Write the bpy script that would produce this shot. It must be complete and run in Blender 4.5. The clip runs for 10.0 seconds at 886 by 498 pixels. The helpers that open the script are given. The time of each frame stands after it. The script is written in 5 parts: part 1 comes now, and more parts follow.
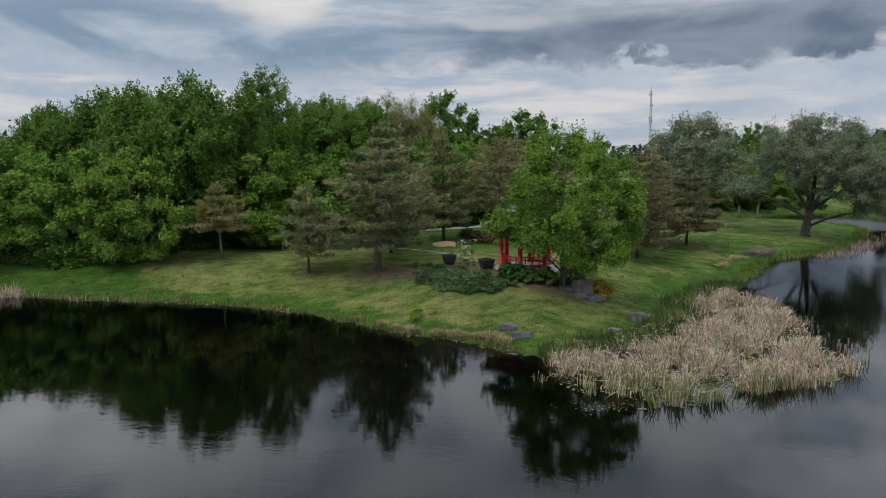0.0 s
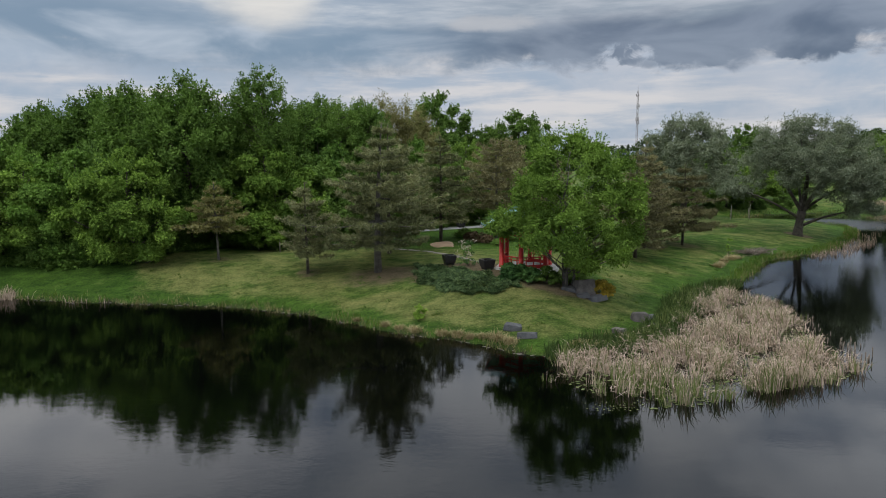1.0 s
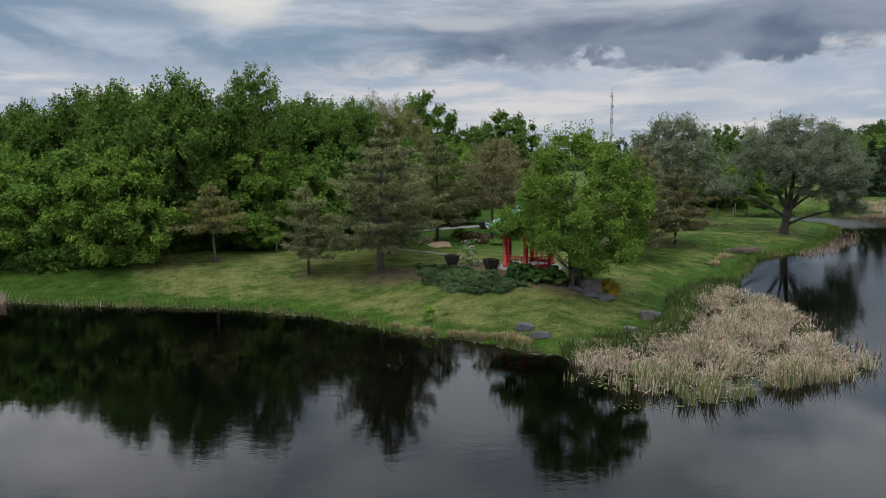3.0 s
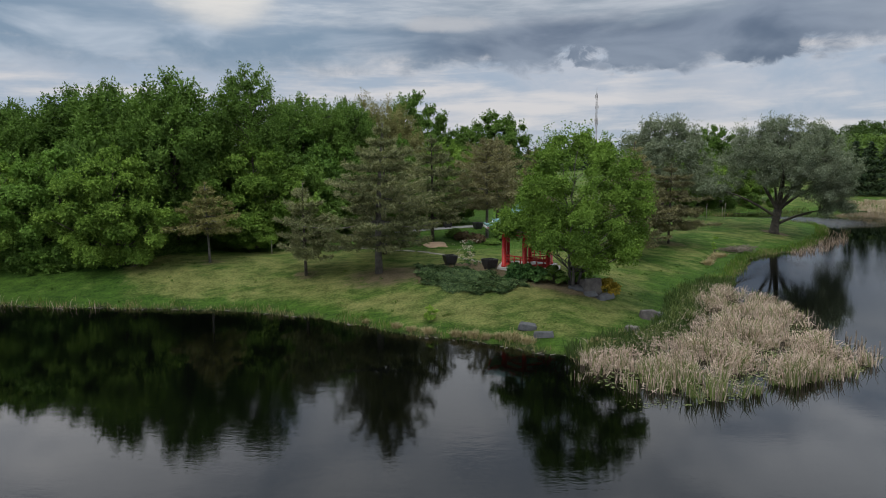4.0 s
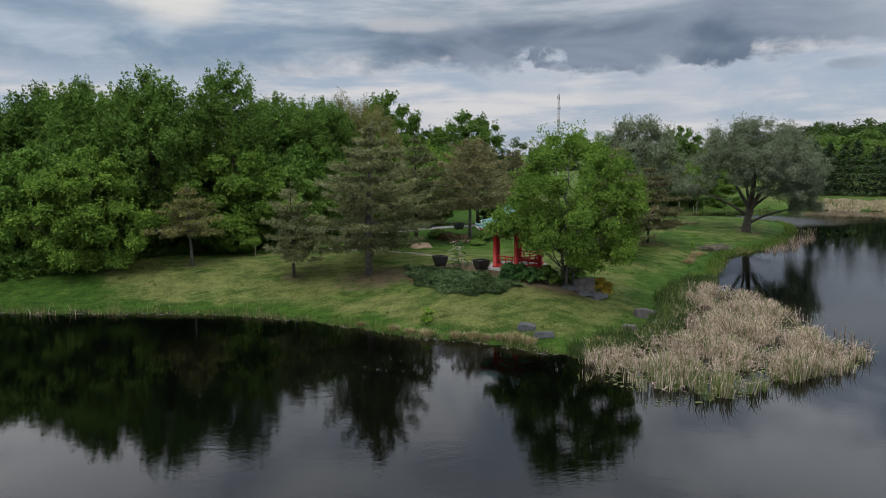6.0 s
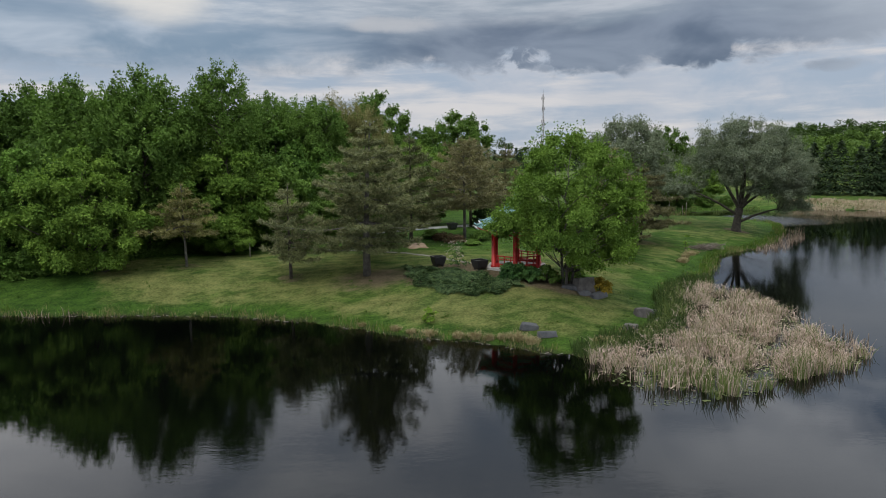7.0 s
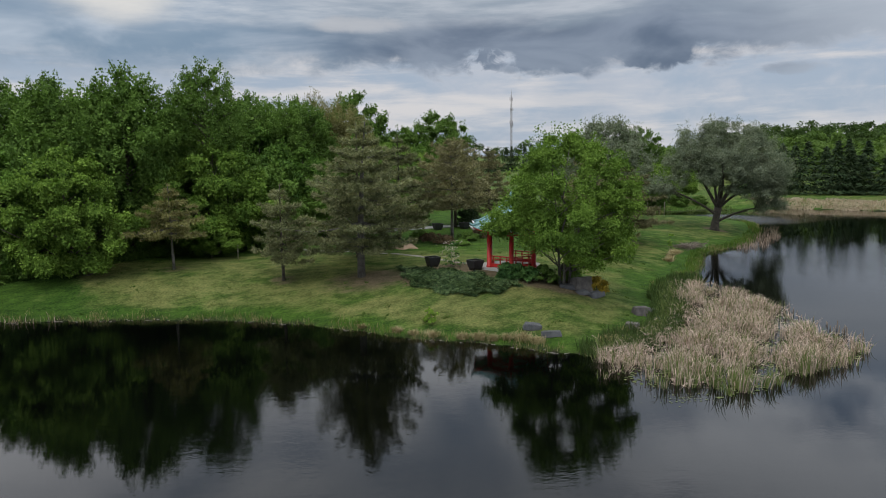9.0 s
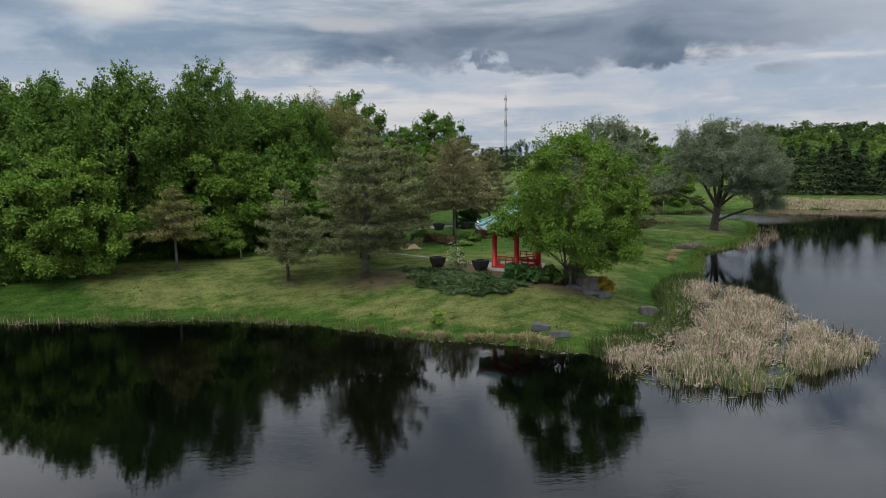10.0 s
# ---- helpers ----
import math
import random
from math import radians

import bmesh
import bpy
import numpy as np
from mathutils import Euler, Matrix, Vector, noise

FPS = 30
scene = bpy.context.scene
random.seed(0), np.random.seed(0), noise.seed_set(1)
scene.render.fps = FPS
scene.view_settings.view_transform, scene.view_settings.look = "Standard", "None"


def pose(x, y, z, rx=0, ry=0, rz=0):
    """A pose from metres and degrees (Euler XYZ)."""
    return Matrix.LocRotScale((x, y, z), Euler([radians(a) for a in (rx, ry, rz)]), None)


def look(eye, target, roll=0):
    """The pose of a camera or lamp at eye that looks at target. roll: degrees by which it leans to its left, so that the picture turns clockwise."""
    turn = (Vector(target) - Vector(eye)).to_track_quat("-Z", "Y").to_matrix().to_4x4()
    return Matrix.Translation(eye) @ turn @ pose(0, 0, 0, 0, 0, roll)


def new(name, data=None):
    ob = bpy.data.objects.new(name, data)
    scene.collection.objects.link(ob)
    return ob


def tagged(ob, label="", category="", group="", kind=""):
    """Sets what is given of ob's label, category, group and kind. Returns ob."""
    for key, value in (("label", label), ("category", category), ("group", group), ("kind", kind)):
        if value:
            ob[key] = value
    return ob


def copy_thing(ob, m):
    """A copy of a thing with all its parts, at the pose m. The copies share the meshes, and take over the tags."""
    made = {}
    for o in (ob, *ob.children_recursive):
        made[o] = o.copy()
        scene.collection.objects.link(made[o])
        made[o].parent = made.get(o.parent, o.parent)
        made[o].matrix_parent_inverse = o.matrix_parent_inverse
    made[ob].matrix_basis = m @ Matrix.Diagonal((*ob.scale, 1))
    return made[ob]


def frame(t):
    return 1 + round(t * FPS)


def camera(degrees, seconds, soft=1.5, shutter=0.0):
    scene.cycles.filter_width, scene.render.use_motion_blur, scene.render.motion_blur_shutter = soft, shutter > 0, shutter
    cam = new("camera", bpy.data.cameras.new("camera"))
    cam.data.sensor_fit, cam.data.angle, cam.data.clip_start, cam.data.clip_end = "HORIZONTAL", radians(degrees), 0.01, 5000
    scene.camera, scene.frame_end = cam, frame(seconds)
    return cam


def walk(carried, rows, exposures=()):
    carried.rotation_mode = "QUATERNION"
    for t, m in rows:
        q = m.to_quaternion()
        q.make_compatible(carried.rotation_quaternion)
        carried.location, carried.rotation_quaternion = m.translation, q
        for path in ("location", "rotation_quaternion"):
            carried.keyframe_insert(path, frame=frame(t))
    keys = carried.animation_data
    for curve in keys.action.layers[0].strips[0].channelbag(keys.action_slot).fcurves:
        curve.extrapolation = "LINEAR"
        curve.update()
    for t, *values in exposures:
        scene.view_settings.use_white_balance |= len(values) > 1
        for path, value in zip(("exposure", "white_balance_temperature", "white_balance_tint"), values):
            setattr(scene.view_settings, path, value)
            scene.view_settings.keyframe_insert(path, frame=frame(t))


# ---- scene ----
cam = camera(66.9, 10.0, soft=1.0)
PATH = [
    (0, (5.398, -0.436, 10.766), (5.188, 1.533, 10.489), -0.7),
    (0.5, (4.905, -0.411, 10.763), (4.712, 1.56, 10.486), -0.7),
    (1, (4.382, -0.41, 10.749), (4.21, 1.564, 10.473), -0.7),
    (1.5, (3.807, -0.391, 10.749), (3.657, 1.585, 10.473), -0.7),
    (2, (3.25, -0.413, 10.75), (3.118, 1.563, 10.474), -0.7),
    (2.5, (2.689, -0.396, 10.767), (2.575, 1.581, 10.49), -0.7),
    (4, (1.115, -0.298, 10.728), (1.065, 1.682, 10.452), -0.7),
    (4.5, (0.595, -0.224, 10.746), (0.573, 1.757, 10.469), -0.7),
    (5, (0.063, -0.171, 10.757), (0.07, 1.81, 10.479), -0.7),
    (5.5, (-0.499, -0.111, 10.761), (-0.463, 1.87, 10.484), -0.7),
    (7, (-2.119, 0.139, 10.739), (-2.009, 2.117, 10.463), -0.7),
    (7.5, (-2.663, 0.236, 10.719), (-2.529, 2.213, 10.443), -0.7),
    (8, (-3.176, 0.355, 10.72), (-3.016, 2.329, 10.444), -0.7),
    (8.5, (-3.666, 0.459, 10.708), (-3.484, 2.432, 10.433), -0.7),
    (9, (-4.18, 0.58, 10.703), (-3.973, 2.55, 10.428), -0.7),
    (9.5, (-4.642, 0.677, 10.725), (-4.419, 2.646, 10.45), -0.7),
    (10, (-5.035, 0.736, 10.746), (-4.809, 2.704, 10.47), -0.7),
]
walk(cam, [(t, look(eye, target, roll)) for t, eye, target, roll in PATH])

# ---- light ----
SUN_EL, SUN_AZ = 62.0, -140.0      # height over the horizon; turn from straight ahead, clockwise
sun_dir = Vector((math.sin(radians(SUN_AZ)) * math.cos(radians(SUN_EL)), math.cos(radians(SUN_AZ)) * math.cos(radians(SUN_EL)), math.sin(radians(SUN_EL))))
lamp = bpy.data.lights.new("sun", "SUN")
lamp.energy, lamp.angle, lamp.color = 1.15, radians(20), (1.0, 0.97, 0.92)
sun = new("sun", lamp)
sun.matrix_world = look(sun_dir * 300, (0, 0, 0))


class Nodes:
    """Short hand for node trees."""

    def __init__(self, tree):
        self.t = tree

    def add(self, kind, inputs=()):
        n = self.t.nodes.new(kind)
        for k, v in dict(inputs).items():
            self.put(n, k, v)
        return n

    def put(self, n, k, v):
        if isinstance(v, bpy.types.NodeSocket):
            self.t.links.new(v, n.inputs[k])
        else:
            n.inputs[k].default_value = v

    def math(self, op, a, b=0.0, c=None, clamp=False):
        n = self.t.nodes.new("ShaderNodeMath")
        n.operation, n.use_clamp = op, clamp
        self.put(n, 0, a)
        self.put(n, 1, b)
        if c is not None:
            self.put(n, 2, c)
        return n.outputs[0]

    def step(self, v, a, b, lo=0.0, hi=1.0):
        n = self.add("ShaderNodeMapRange", {"Value": v, "From Min": a, "From Max": b, "To Min": lo, "To Max": hi})
        n.interpolation_type = "SMOOTHSTEP"
        return n.outputs[0]

    def mix(self, f, a, b, blend="MIX"):
        n = self.t.nodes.new("ShaderNodeMix")
        n.data_type, n.blend_type = "RGBA", blend
        self.put(n, 0, f)
        self.put(n, 6, a if isinstance(a, bpy.types.NodeSocket) else (*a, 1))
        self.put(n, 7, b if isinstance(b, bpy.types.NodeSocket) else (*b, 1))
        return n.outputs[2]

    def noise(self, vec, scale, detail=3.0, rough=0.5, distort=0.0):
        n = self.add("ShaderNodeTexNoise", {"Scale": scale, "Detail": detail, "Roughness": rough, "Distortion": distort})
        if vec is not None:
            self.put(n, "Vector", vec)
        return n.outputs["Fac"]

    def attribute(self, name):
        n = self.add("ShaderNodeAttribute")
        n.attribute_name = name
        return n.outputs["Fac"]

    def scaled(self, vec, s):
        return self.add("ShaderNodeMapping", {"Vector": vec, "Scale": s}).outputs[0]


world = bpy.data.worlds.new("sky")
scene.world = world
world.use_nodes = True
world.node_tree.nodes.clear()
W = Nodes(world.node_tree)
sky = W.add("ShaderNodeTexSky")
sky.sky_type, sky.sun_disc, sky.sun_elevation, sky.sun_rotation = "NISHITA", False, radians(SUN_EL), radians(SUN_AZ)
way = W.add("ShaderNodeTexCoord").outputs["Generated"]
xyz = W.add("ShaderNodeSeparateXYZ", {"Vector": way})
up = xyz.outputs["Z"]
across = W.math("ARCTAN2", xyz.outputs["X"], xyz.outputs["Y"])
puff = W.noise(W.scaled(way, (1.0, 1.0, 2.6)), 6.5, 8.0, 0.55, 0.35)
broad = W.noise(W.scaled(way, (1.0, 1.0, 3.4)), 2.1, 4.0, 0.5, 0.3)
streak = W.noise(W.scaled(way, (1.0, 1.0, 7.5)), 4.2, 6.0, 0.58, 0.15)
roll_ = W.noise(W.scaled(way, (1.0, 1.0, 3.0)), 5.0, 5.0, 0.5, 0.5)
fine = W.math("SUBTRACT", W.noise(W.scaled(way, (1.0, 1.0, 1.6)), 24.0, 6.0, 0.6, 0.4), 0.5)
puffs = W.math("SUBTRACT", puff, 0.5)


def spot(ax, az, wx, wz):
    """A soft oval in the sky, 1 at its middle."""
    dx = W.math("DIVIDE", W.math("SUBTRACT", across, ax), wx)
    dz = W.math("DIVIDE", W.math("SUBTRACT", up, az), wz)
    return W.math("SUBTRACT", 1.0, W.math("ADD", W.math("MULTIPLY", dx, dx), W.math("MULTIPLY", dz, dz)))


def frayed(ax, az, wx, wz, fray, lo, hi, most=1.0):
    return W.step(W.math("ADD", spot(ax, az, wx, wz), W.math("MULTIPLY", fine, fray)), lo, hi, 0.0, most)


# a slate-grey deck with a lobed lower edge, over a paler streaked layer that shows under it
eastern = W.step(W.math("ADD", across, W.math("MULTIPLY", W.math("SUBTRACT", broad, 0.5), 0.35)), -0.24, 0.12)
edge = W.math("ADD", W.math("MULTIPLY", puffs, 0.055), W.math("MULTIPLY", W.math("SUBTRACT", broad, 0.5), 0.03))
edge = W.math("MULTIPLY", edge, W.step(across, 0.25, 0.45, 1.0, 0.35))
low = W.math("ADD", 0.121, W.step(across, 0.30, 0.66, 0.0, 0.012))
reach = W.math("ADD", W.math("SUBTRACT", up, low), W.math("ADD", edge, W.math("MULTIPLY", fine, 0.055)))
reach = W.math("ADD", reach, W.math("MULTIPLY", frayed(0.410, 0.126, 0.050, 0.020, 2.2, 0.0, 0.8), 0.019))
reach = W.math("ADD", reach, W.math("MULTIPLY", frayed(0.262, 0.124, 0.05, 0.016, 1.6, 0.0, 0.6), 0.014))
torn = W.step(W.noise(W.scaled(way, (1.0, 1.0, 1.4)), 26.0, 5.0, 0.6, 0.6), 0.36, 0.60)
near_break = W.math("MULTIPLY", W.step(spot(0.176, 0.131, 0.050, 0.028), -0.1, 0.9), torn)
reach = W.math("SUBTRACT", reach, W.math("MULTIPLY", near_break, 0.034))
deck = W.mix(eastern, W.step(reach, -0.022, 0.034), W.step(reach, -0.010, 0.016))
deck = W.math("MAXIMUM", deck, frayed(0.577, 0.107, 0.040, 0.010, 2.4, 0.0, 1.0, 0.8))
deck = W.math("MAXIMUM", deck, frayed(0.205, 0.124, 0.022, 0.010, 2.4, 0.1, 1.0, 0.7))
haze = W.mix(W.step(W.math("ADD", puff, W.math("MULTIPLY", fine, 0.4)), 0.36, 0.66), (0.375, 0.45, 0.56), (0.50, 0.535, 0.61))
pale = W.mix(W.step(streak, 0.44, 0.66), haze, (0.67, 0.655, 0.67))
pale = W.mix(W.math("MULTIPLY", W.step(W.math("ADD", spot(0.30, 0.08, 0.07, 0.09), puffs), 0.0, 1.0), 0.35), pale, (0.36, 0.42, 0.52))
west = W.mix(W.step(roll_, 0.42, 0.66), (0.215, 0.300, 0.405), (0.50, 0.565, 0.655))
east = W.mix(W.step(roll_, 0.36, 0.66), (0.112, 0.148, 0.216), (0.245, 0.290, 0.370))
belly = W.mix(eastern, west, east)
crown = W.mix(eastern, W.mix(W.step(streak, 0.42, 0.66), (0.34, 0.415, 0.515), (0.66, 0.69, 0.73)), W.mix(W.step(streak, 0.36, 0.64), (0.29, 0.345, 0.415), (0.52, 0.555, 0.61)))
rise = W.math("ADD", up, W.math("ADD", W.math("MULTIPLY", puffs, 0.06), W.math("MULTIPLY", W.math("SUBTRACT", broad, 0.5), 0.14)))
rise = W.math("ADD", rise, W.step(across, 0.35, 0.70, 0.0, 0.035))
body = W.mix(W.step(rise, 0.165, 0.215), belly, crown)
body = W.mix(W.step(across, 0.44, 0.70, 0.0, 0.80), body, (0.47, 0.515, 0.585))
billow = W.noise(W.scaled(way, (1.0, 1.0, 1.8)), 4.6, 4.0, 0.5, 0.4)
body = W.mix(W.step(up, 0.205, 0.27), body, W.mix(W.step(billow, 0.38, 0.64), (0.23, 0.305, 0.425), (0.80, 0.835, 0.89)))
# thinner and brighter cloud high up
top = W.mix(W.step(broad, 0.36, 0.62), (0.72, 0.79, 0.90), (1.38, 1.43, 1.50))
body = W.mix(W.step(up, 0.30, 0.76), body, top)
cloud = W.mix(deck, pale, body)
# the opening where the light breaks through
gap = W.step(W.math("ADD", spot(-0.50, 0.34, 0.28, 0.15), W.math("MULTIPLY", puffs, 1.6)), 0.0, 0.8)
cloud = W.mix(W.math("MULTIPLY", gap, 0.5), cloud, W.mix(W.step(up, 0.20, 0.36), (0.82, 0.79, 0.74), (1.55, 1.55, 1.58)))
cream = W.step(W.math("ADD", spot(-0.33, 0.225, 0.10, 0.055), W.math("MULTIPLY", puffs, 2.2)), -0.2, 1.3, 0.0, 0.85)
cloud = W.mix(cream, cloud, (0.84, 0.80, 0.74))
window = W.step(W.math("ADD", spot(-0.02, 0.184, 0.075, 0.013), W.math("MULTIPLY", fine, 2.0)), -0.2, 1.0, 0.0, 0.75)
cloud = W.mix(window, cloud, (0.50, 0.51, 0.54))
gap2 = W.step(W.math("ADD", spot(0.62, 0.44, 0.30, 0.17), W.math("MULTIPLY", puffs, 2.5)), 0.0, 1.0)
cloud = W.mix(W.math("MULTIPLY", gap2, 0.8), cloud, (1.15, 1.2, 1.28))
cloud = W.mix(1.0, cloud, W.mix(W.step(up, 0.21, 0.32), (1, 1, 1), (1.42, 1.42, 1.42)), "MULTIPLY")
dim = W.mix(1.0, sky.outputs[0], (0.09, 0.09, 0.09), "MULTIPLY")
final = W.mix(0.92, dim, cloud)
back = W.add("ShaderNodeBackground", {"Color": final, "Strength": 1.0})
W.t.links.new(back.outputs[0], W.add("ShaderNodeOutputWorld").inputs["Surface"])


# ---- materials ----
def material(name):
    m = bpy.data.materials.new(name)
    m.use_nodes = True
    m.node_tree.nodes.clear()
    n = Nodes(m.node_tree)
    out = n.add("ShaderNodeOutputMaterial")
    return m, n, out


def solid(name, dark, light, rough=0.7, scale=6.0, bump=0.2, metal=0.0, fine=40.0, spec=0.5):
    """A surface with two scales of variation between two tones and a fine relief."""
    m, n, out = material(name)
    co = n.add("ShaderNodeTexCoord").outputs["Object"]
    a, b = n.noise(co, scale, 4.0), n.noise(co, fine, 3.0)
    rnd = n.add("ShaderNodeObjectInfo").outputs["Random"]
    f = n.math("ADD", n.math("MULTIPLY", a, 0.6), n.math("ADD", n.math("MULTIPLY", b, 0.3), n.math("MULTIPLY", rnd, 0.15)))
    col = n.mix(n.step(f, 0.32, 0.72), dark, light)
    h = n.add("ShaderNodeBump", {"Height": b, "Strength": bump, "Distance": 0.02})
    s = n.add("ShaderNodeBsdfPrincipled", {"Base Color": col, "Roughness": rough, "Metallic": metal, "Normal": h.outputs[0], "Specular IOR Level": spec})
    n.t.links.new(s.outputs[0], out.inputs["Surface"])
    return m


def foliage(name, dark, light, clear=0.40, rough=0.7, clump=0.45):
    """Leaves: each one has its own tone, whole boughs differ, and light passes through."""
    m, n, out = material(name)
    geo = n.add("ShaderNodeNewGeometry")
    rnd = n.add("ShaderNodeObjectInfo").outputs["Random"]
    bough = n.noise(geo.outputs["Position"], clump, 2.0)
    f = n.math("ADD", n.math("MULTIPLY", geo.outputs["Random Per Island"], 0.34), n.math("ADD", n.math("MULTIPLY", bough, 0.75), n.math("MULTIPLY", n.math("SUBTRACT", rnd, 0.5), 0.25)))
    col = n.mix(n.step(f, 0.22, 0.88), dark, light)
    s = n.add("ShaderNodeBsdfPrincipled", {"Base Color": col, "Roughness": rough, "Specular IOR Level": 0.07})
    tr = n.add("ShaderNodeBsdfTranslucent", {"Color": n.mix(1.0, col, (1.0, 1.1, 0.6), "MULTIPLY")})
    mx = n.add("ShaderNodeMixShader", {0: clear, 1: s.outputs[0], 2: tr.outputs[0]})
    n.t.links.new(mx.outputs[0], out.inputs["Surface"])
    return m


M_LEAF = foliage("leaf_green", (0.050, 0.104, 0.019), (0.165, 0.285, 0.052), 0.18)
M_LEAF_DARK = foliage("leaf_dark", (0.052, 0.100, 0.020), (0.155, 0.255, 0.052), 0.18)
M_LEAF_LIGHT = foliage("leaf_light", (0.068, 0.130, 0.021), (0.228, 0.350, 0.058), 0.18)
M_LEAF_FAR = foliage("leaf_far", (0.026, 0.048, 0.012), (0.066, 0.108, 0.026), 0.3, clump=0.12)
M_LEAF_SLOPE = foliage("leaf_slope", (0.050, 0.092, 0.020), (0.125, 0.195, 0.044), 0.3, clump=0.12)
M_LEAF_MAPLE = foliage("leaf_maple", (0.050, 0.100, 0.017), (0.180, 0.288, 0.048), 0.18)
M_LEAF_WILLOW = foliage("leaf_willow", (0.088, 0.112, 0.070), (0.235, 0.268, 0.180), 0.2)
M_LEAF_BROWN = foliage("leaf_budding", (0.150, 0.146, 0.060), (0.280, 0.262, 0.122), 0.3)
M_NEEDLE = foliage("needle_pine", (0.086, 0.098, 0.046), (0.370, 0.375, 0.200), 0.25)
M_NEEDLE_TAN = foliage("needle_tan", (0.135, 0.132, 0.052), (0.460, 0.425, 0.190), 0.25)
M_NEEDLE_BROWN = foliage("needle_brown", (0.100, 0.094, 0.050), (0.310, 0.285, 0.155), 0.25)
M_SPRUCE = foliage("needle_spruce", (0.022, 0.042, 0.018), (0.064, 0.092, 0.040), 0.1)
M_JUNIPER = foliage("needle_juniper", (0.030, 0.062, 0.024), (0.195, 0.270, 0.110), 0.12, clump=3.0)
M_SHRUB = foliage("leaf_shrub", (0.034, 0.085, 0.026), (0.105, 0.205, 0.055), 0.2, clump=1.5)
M_YELLOW = foliage("leaf_yellow", (0.15, 0.115, 0.016), (0.40, 0.28, 0.035), 0.25, clump=2)
M_SAPLING = foliage("leaf_sapling", (0.12, 0.21, 0.03), (0.25, 0.38, 0.06), 0.35, clump=2)
M_RED_LEAF = foliage("leaf_red", (0.062, 0.044, 0.026), (0.150, 0.108, 0.060), 0.2, clump=2)
M_BLOSSOM = foliage("blossom", (0.30, 0.25, 0.22), (0.60, 0.53, 0.50), 0.3, clump=3)
M_REED = foliage("reed_dry", (0.170, 0.120, 0.086), (0.61, 0.475, 0.395), 0.2, clump=1.7)
M_REED_PALE = foliage("reed_pale", (0.30, 0.225, 0.155), (0.62, 0.50, 0.39), 0.2, clump=0.5)
M_REED_GREEN = foliage("reed_green", (0.058, 0.095, 0.025), (0.190, 0.228, 0.080), 0.25, clump=0.6)
M_SEDGE = foliage("sedge", (0.024, 0.046, 0.014), (0.085, 0.125, 0.038), 0.3, clump=0.8)
M_GRASS = foliage("grass_long", (0.040, 0.080, 0.015), (0.135, 0.205, 0.040), 0.3, clump=0.6)
M_STRAW = foliage("grass_straw", (0.20, 0.16, 0.08), (0.46, 0.38, 0.22), 0.2, clump=0.8)
M_DUCKWEED = foliage("duckweed", (0.060, 0.080, 0.028), (0.135, 0.155, 0.062), 0.1, clump=0.8)
M_BARK = solid("bark", (0.030, 0.024, 0.018), (0.105, 0.088, 0.068), 0.95, 3.0, 0.8, fine=18)
M_BARK_GREY = solid("bark_grey", (0.055, 0.050, 0.042), (0.165, 0.150, 0.130), 0.95, 3.0, 0.8, fine=18)
M_ROCK = solid("rock_granite", (0.034, 0.036, 0.039), (0.105, 0.107, 0.112), 0.85, 2.2, 0.7, fine=22)
M_ROCK_WARM = solid("rock_warm", (0.056, 0.050, 0.046), (0.160, 0.142, 0.128), 0.85, 2.2, 0.7, fine=22)
M_PAVING = solid("flagstone", (0.15, 0.135, 0.11), (0.30, 0.275, 0.23), 0.9, 1.5, 0.4, fine=14)
M_CONCRETE = solid("concrete", (0.28, 0.27, 0.25), (0.46, 0.45, 0.42), 0.9, 1.8, 0.3, fine=20)
M_ASPHALT = solid("path_asphalt", (0.23, 0.23, 0.23), (0.36, 0.36, 0.35), 0.9, 0.8, 0.3, fine=16)
M_RED = solid("red_paint", (0.36, 0.014, 0.014), (0.58, 0.030, 0.024), 0.45, 2.5, 0.08, fine=30)
M_TEAL = solid("teal_tile", (0.14, 0.28, 0.28), (0.28, 0.45, 0.43), 0.45, 2.0, 0.2, fine=16)
M_TEAL_DARK = solid("teal_ridge", (0.11, 0.24, 0.25), (0.21, 0.36, 0.36), 0.5, 2.0, 0.2, fine=16)
M_WHITE = solid("white_paint", (0.62, 0.62, 0.62), (0.80, 0.80, 0.80), 0.6, 3.0, 0.1)
M_BLACK = solid("black_planter", (0.010, 0.010, 0.011), (0.030, 0.030, 0.032), 0.5, 3.0, 0.25, fine=14)
M_SOIL = solid("soil", (0.050, 0.038, 0.028), (0.120, 0.092, 0.068), 0.95, 2.0, 0.8, fine=12)
M_SAND = solid("sand", (0.28, 0.19, 0.12), (0.44, 0.31, 0.21), 0.95, 1.2, 0.5, fine=12)
M_STEEL = solid("mast_steel", (0.22, 0.20, 0.20), (0.36, 0.32, 0.32), 0.6, 0.2, 0.1, metal=0.3)
M_WOOD = solid("weathered_wood", (0.16, 0.14, 0.11), (0.34, 0.30, 0.25), 0.9, 3.0, 0.4, fine=20)
M_TWIG = solid("dead_twig", (0.075, 0.060, 0.045), (0.190, 0.155, 0.120), 0.95, 3.0, 0.4, fine=20)


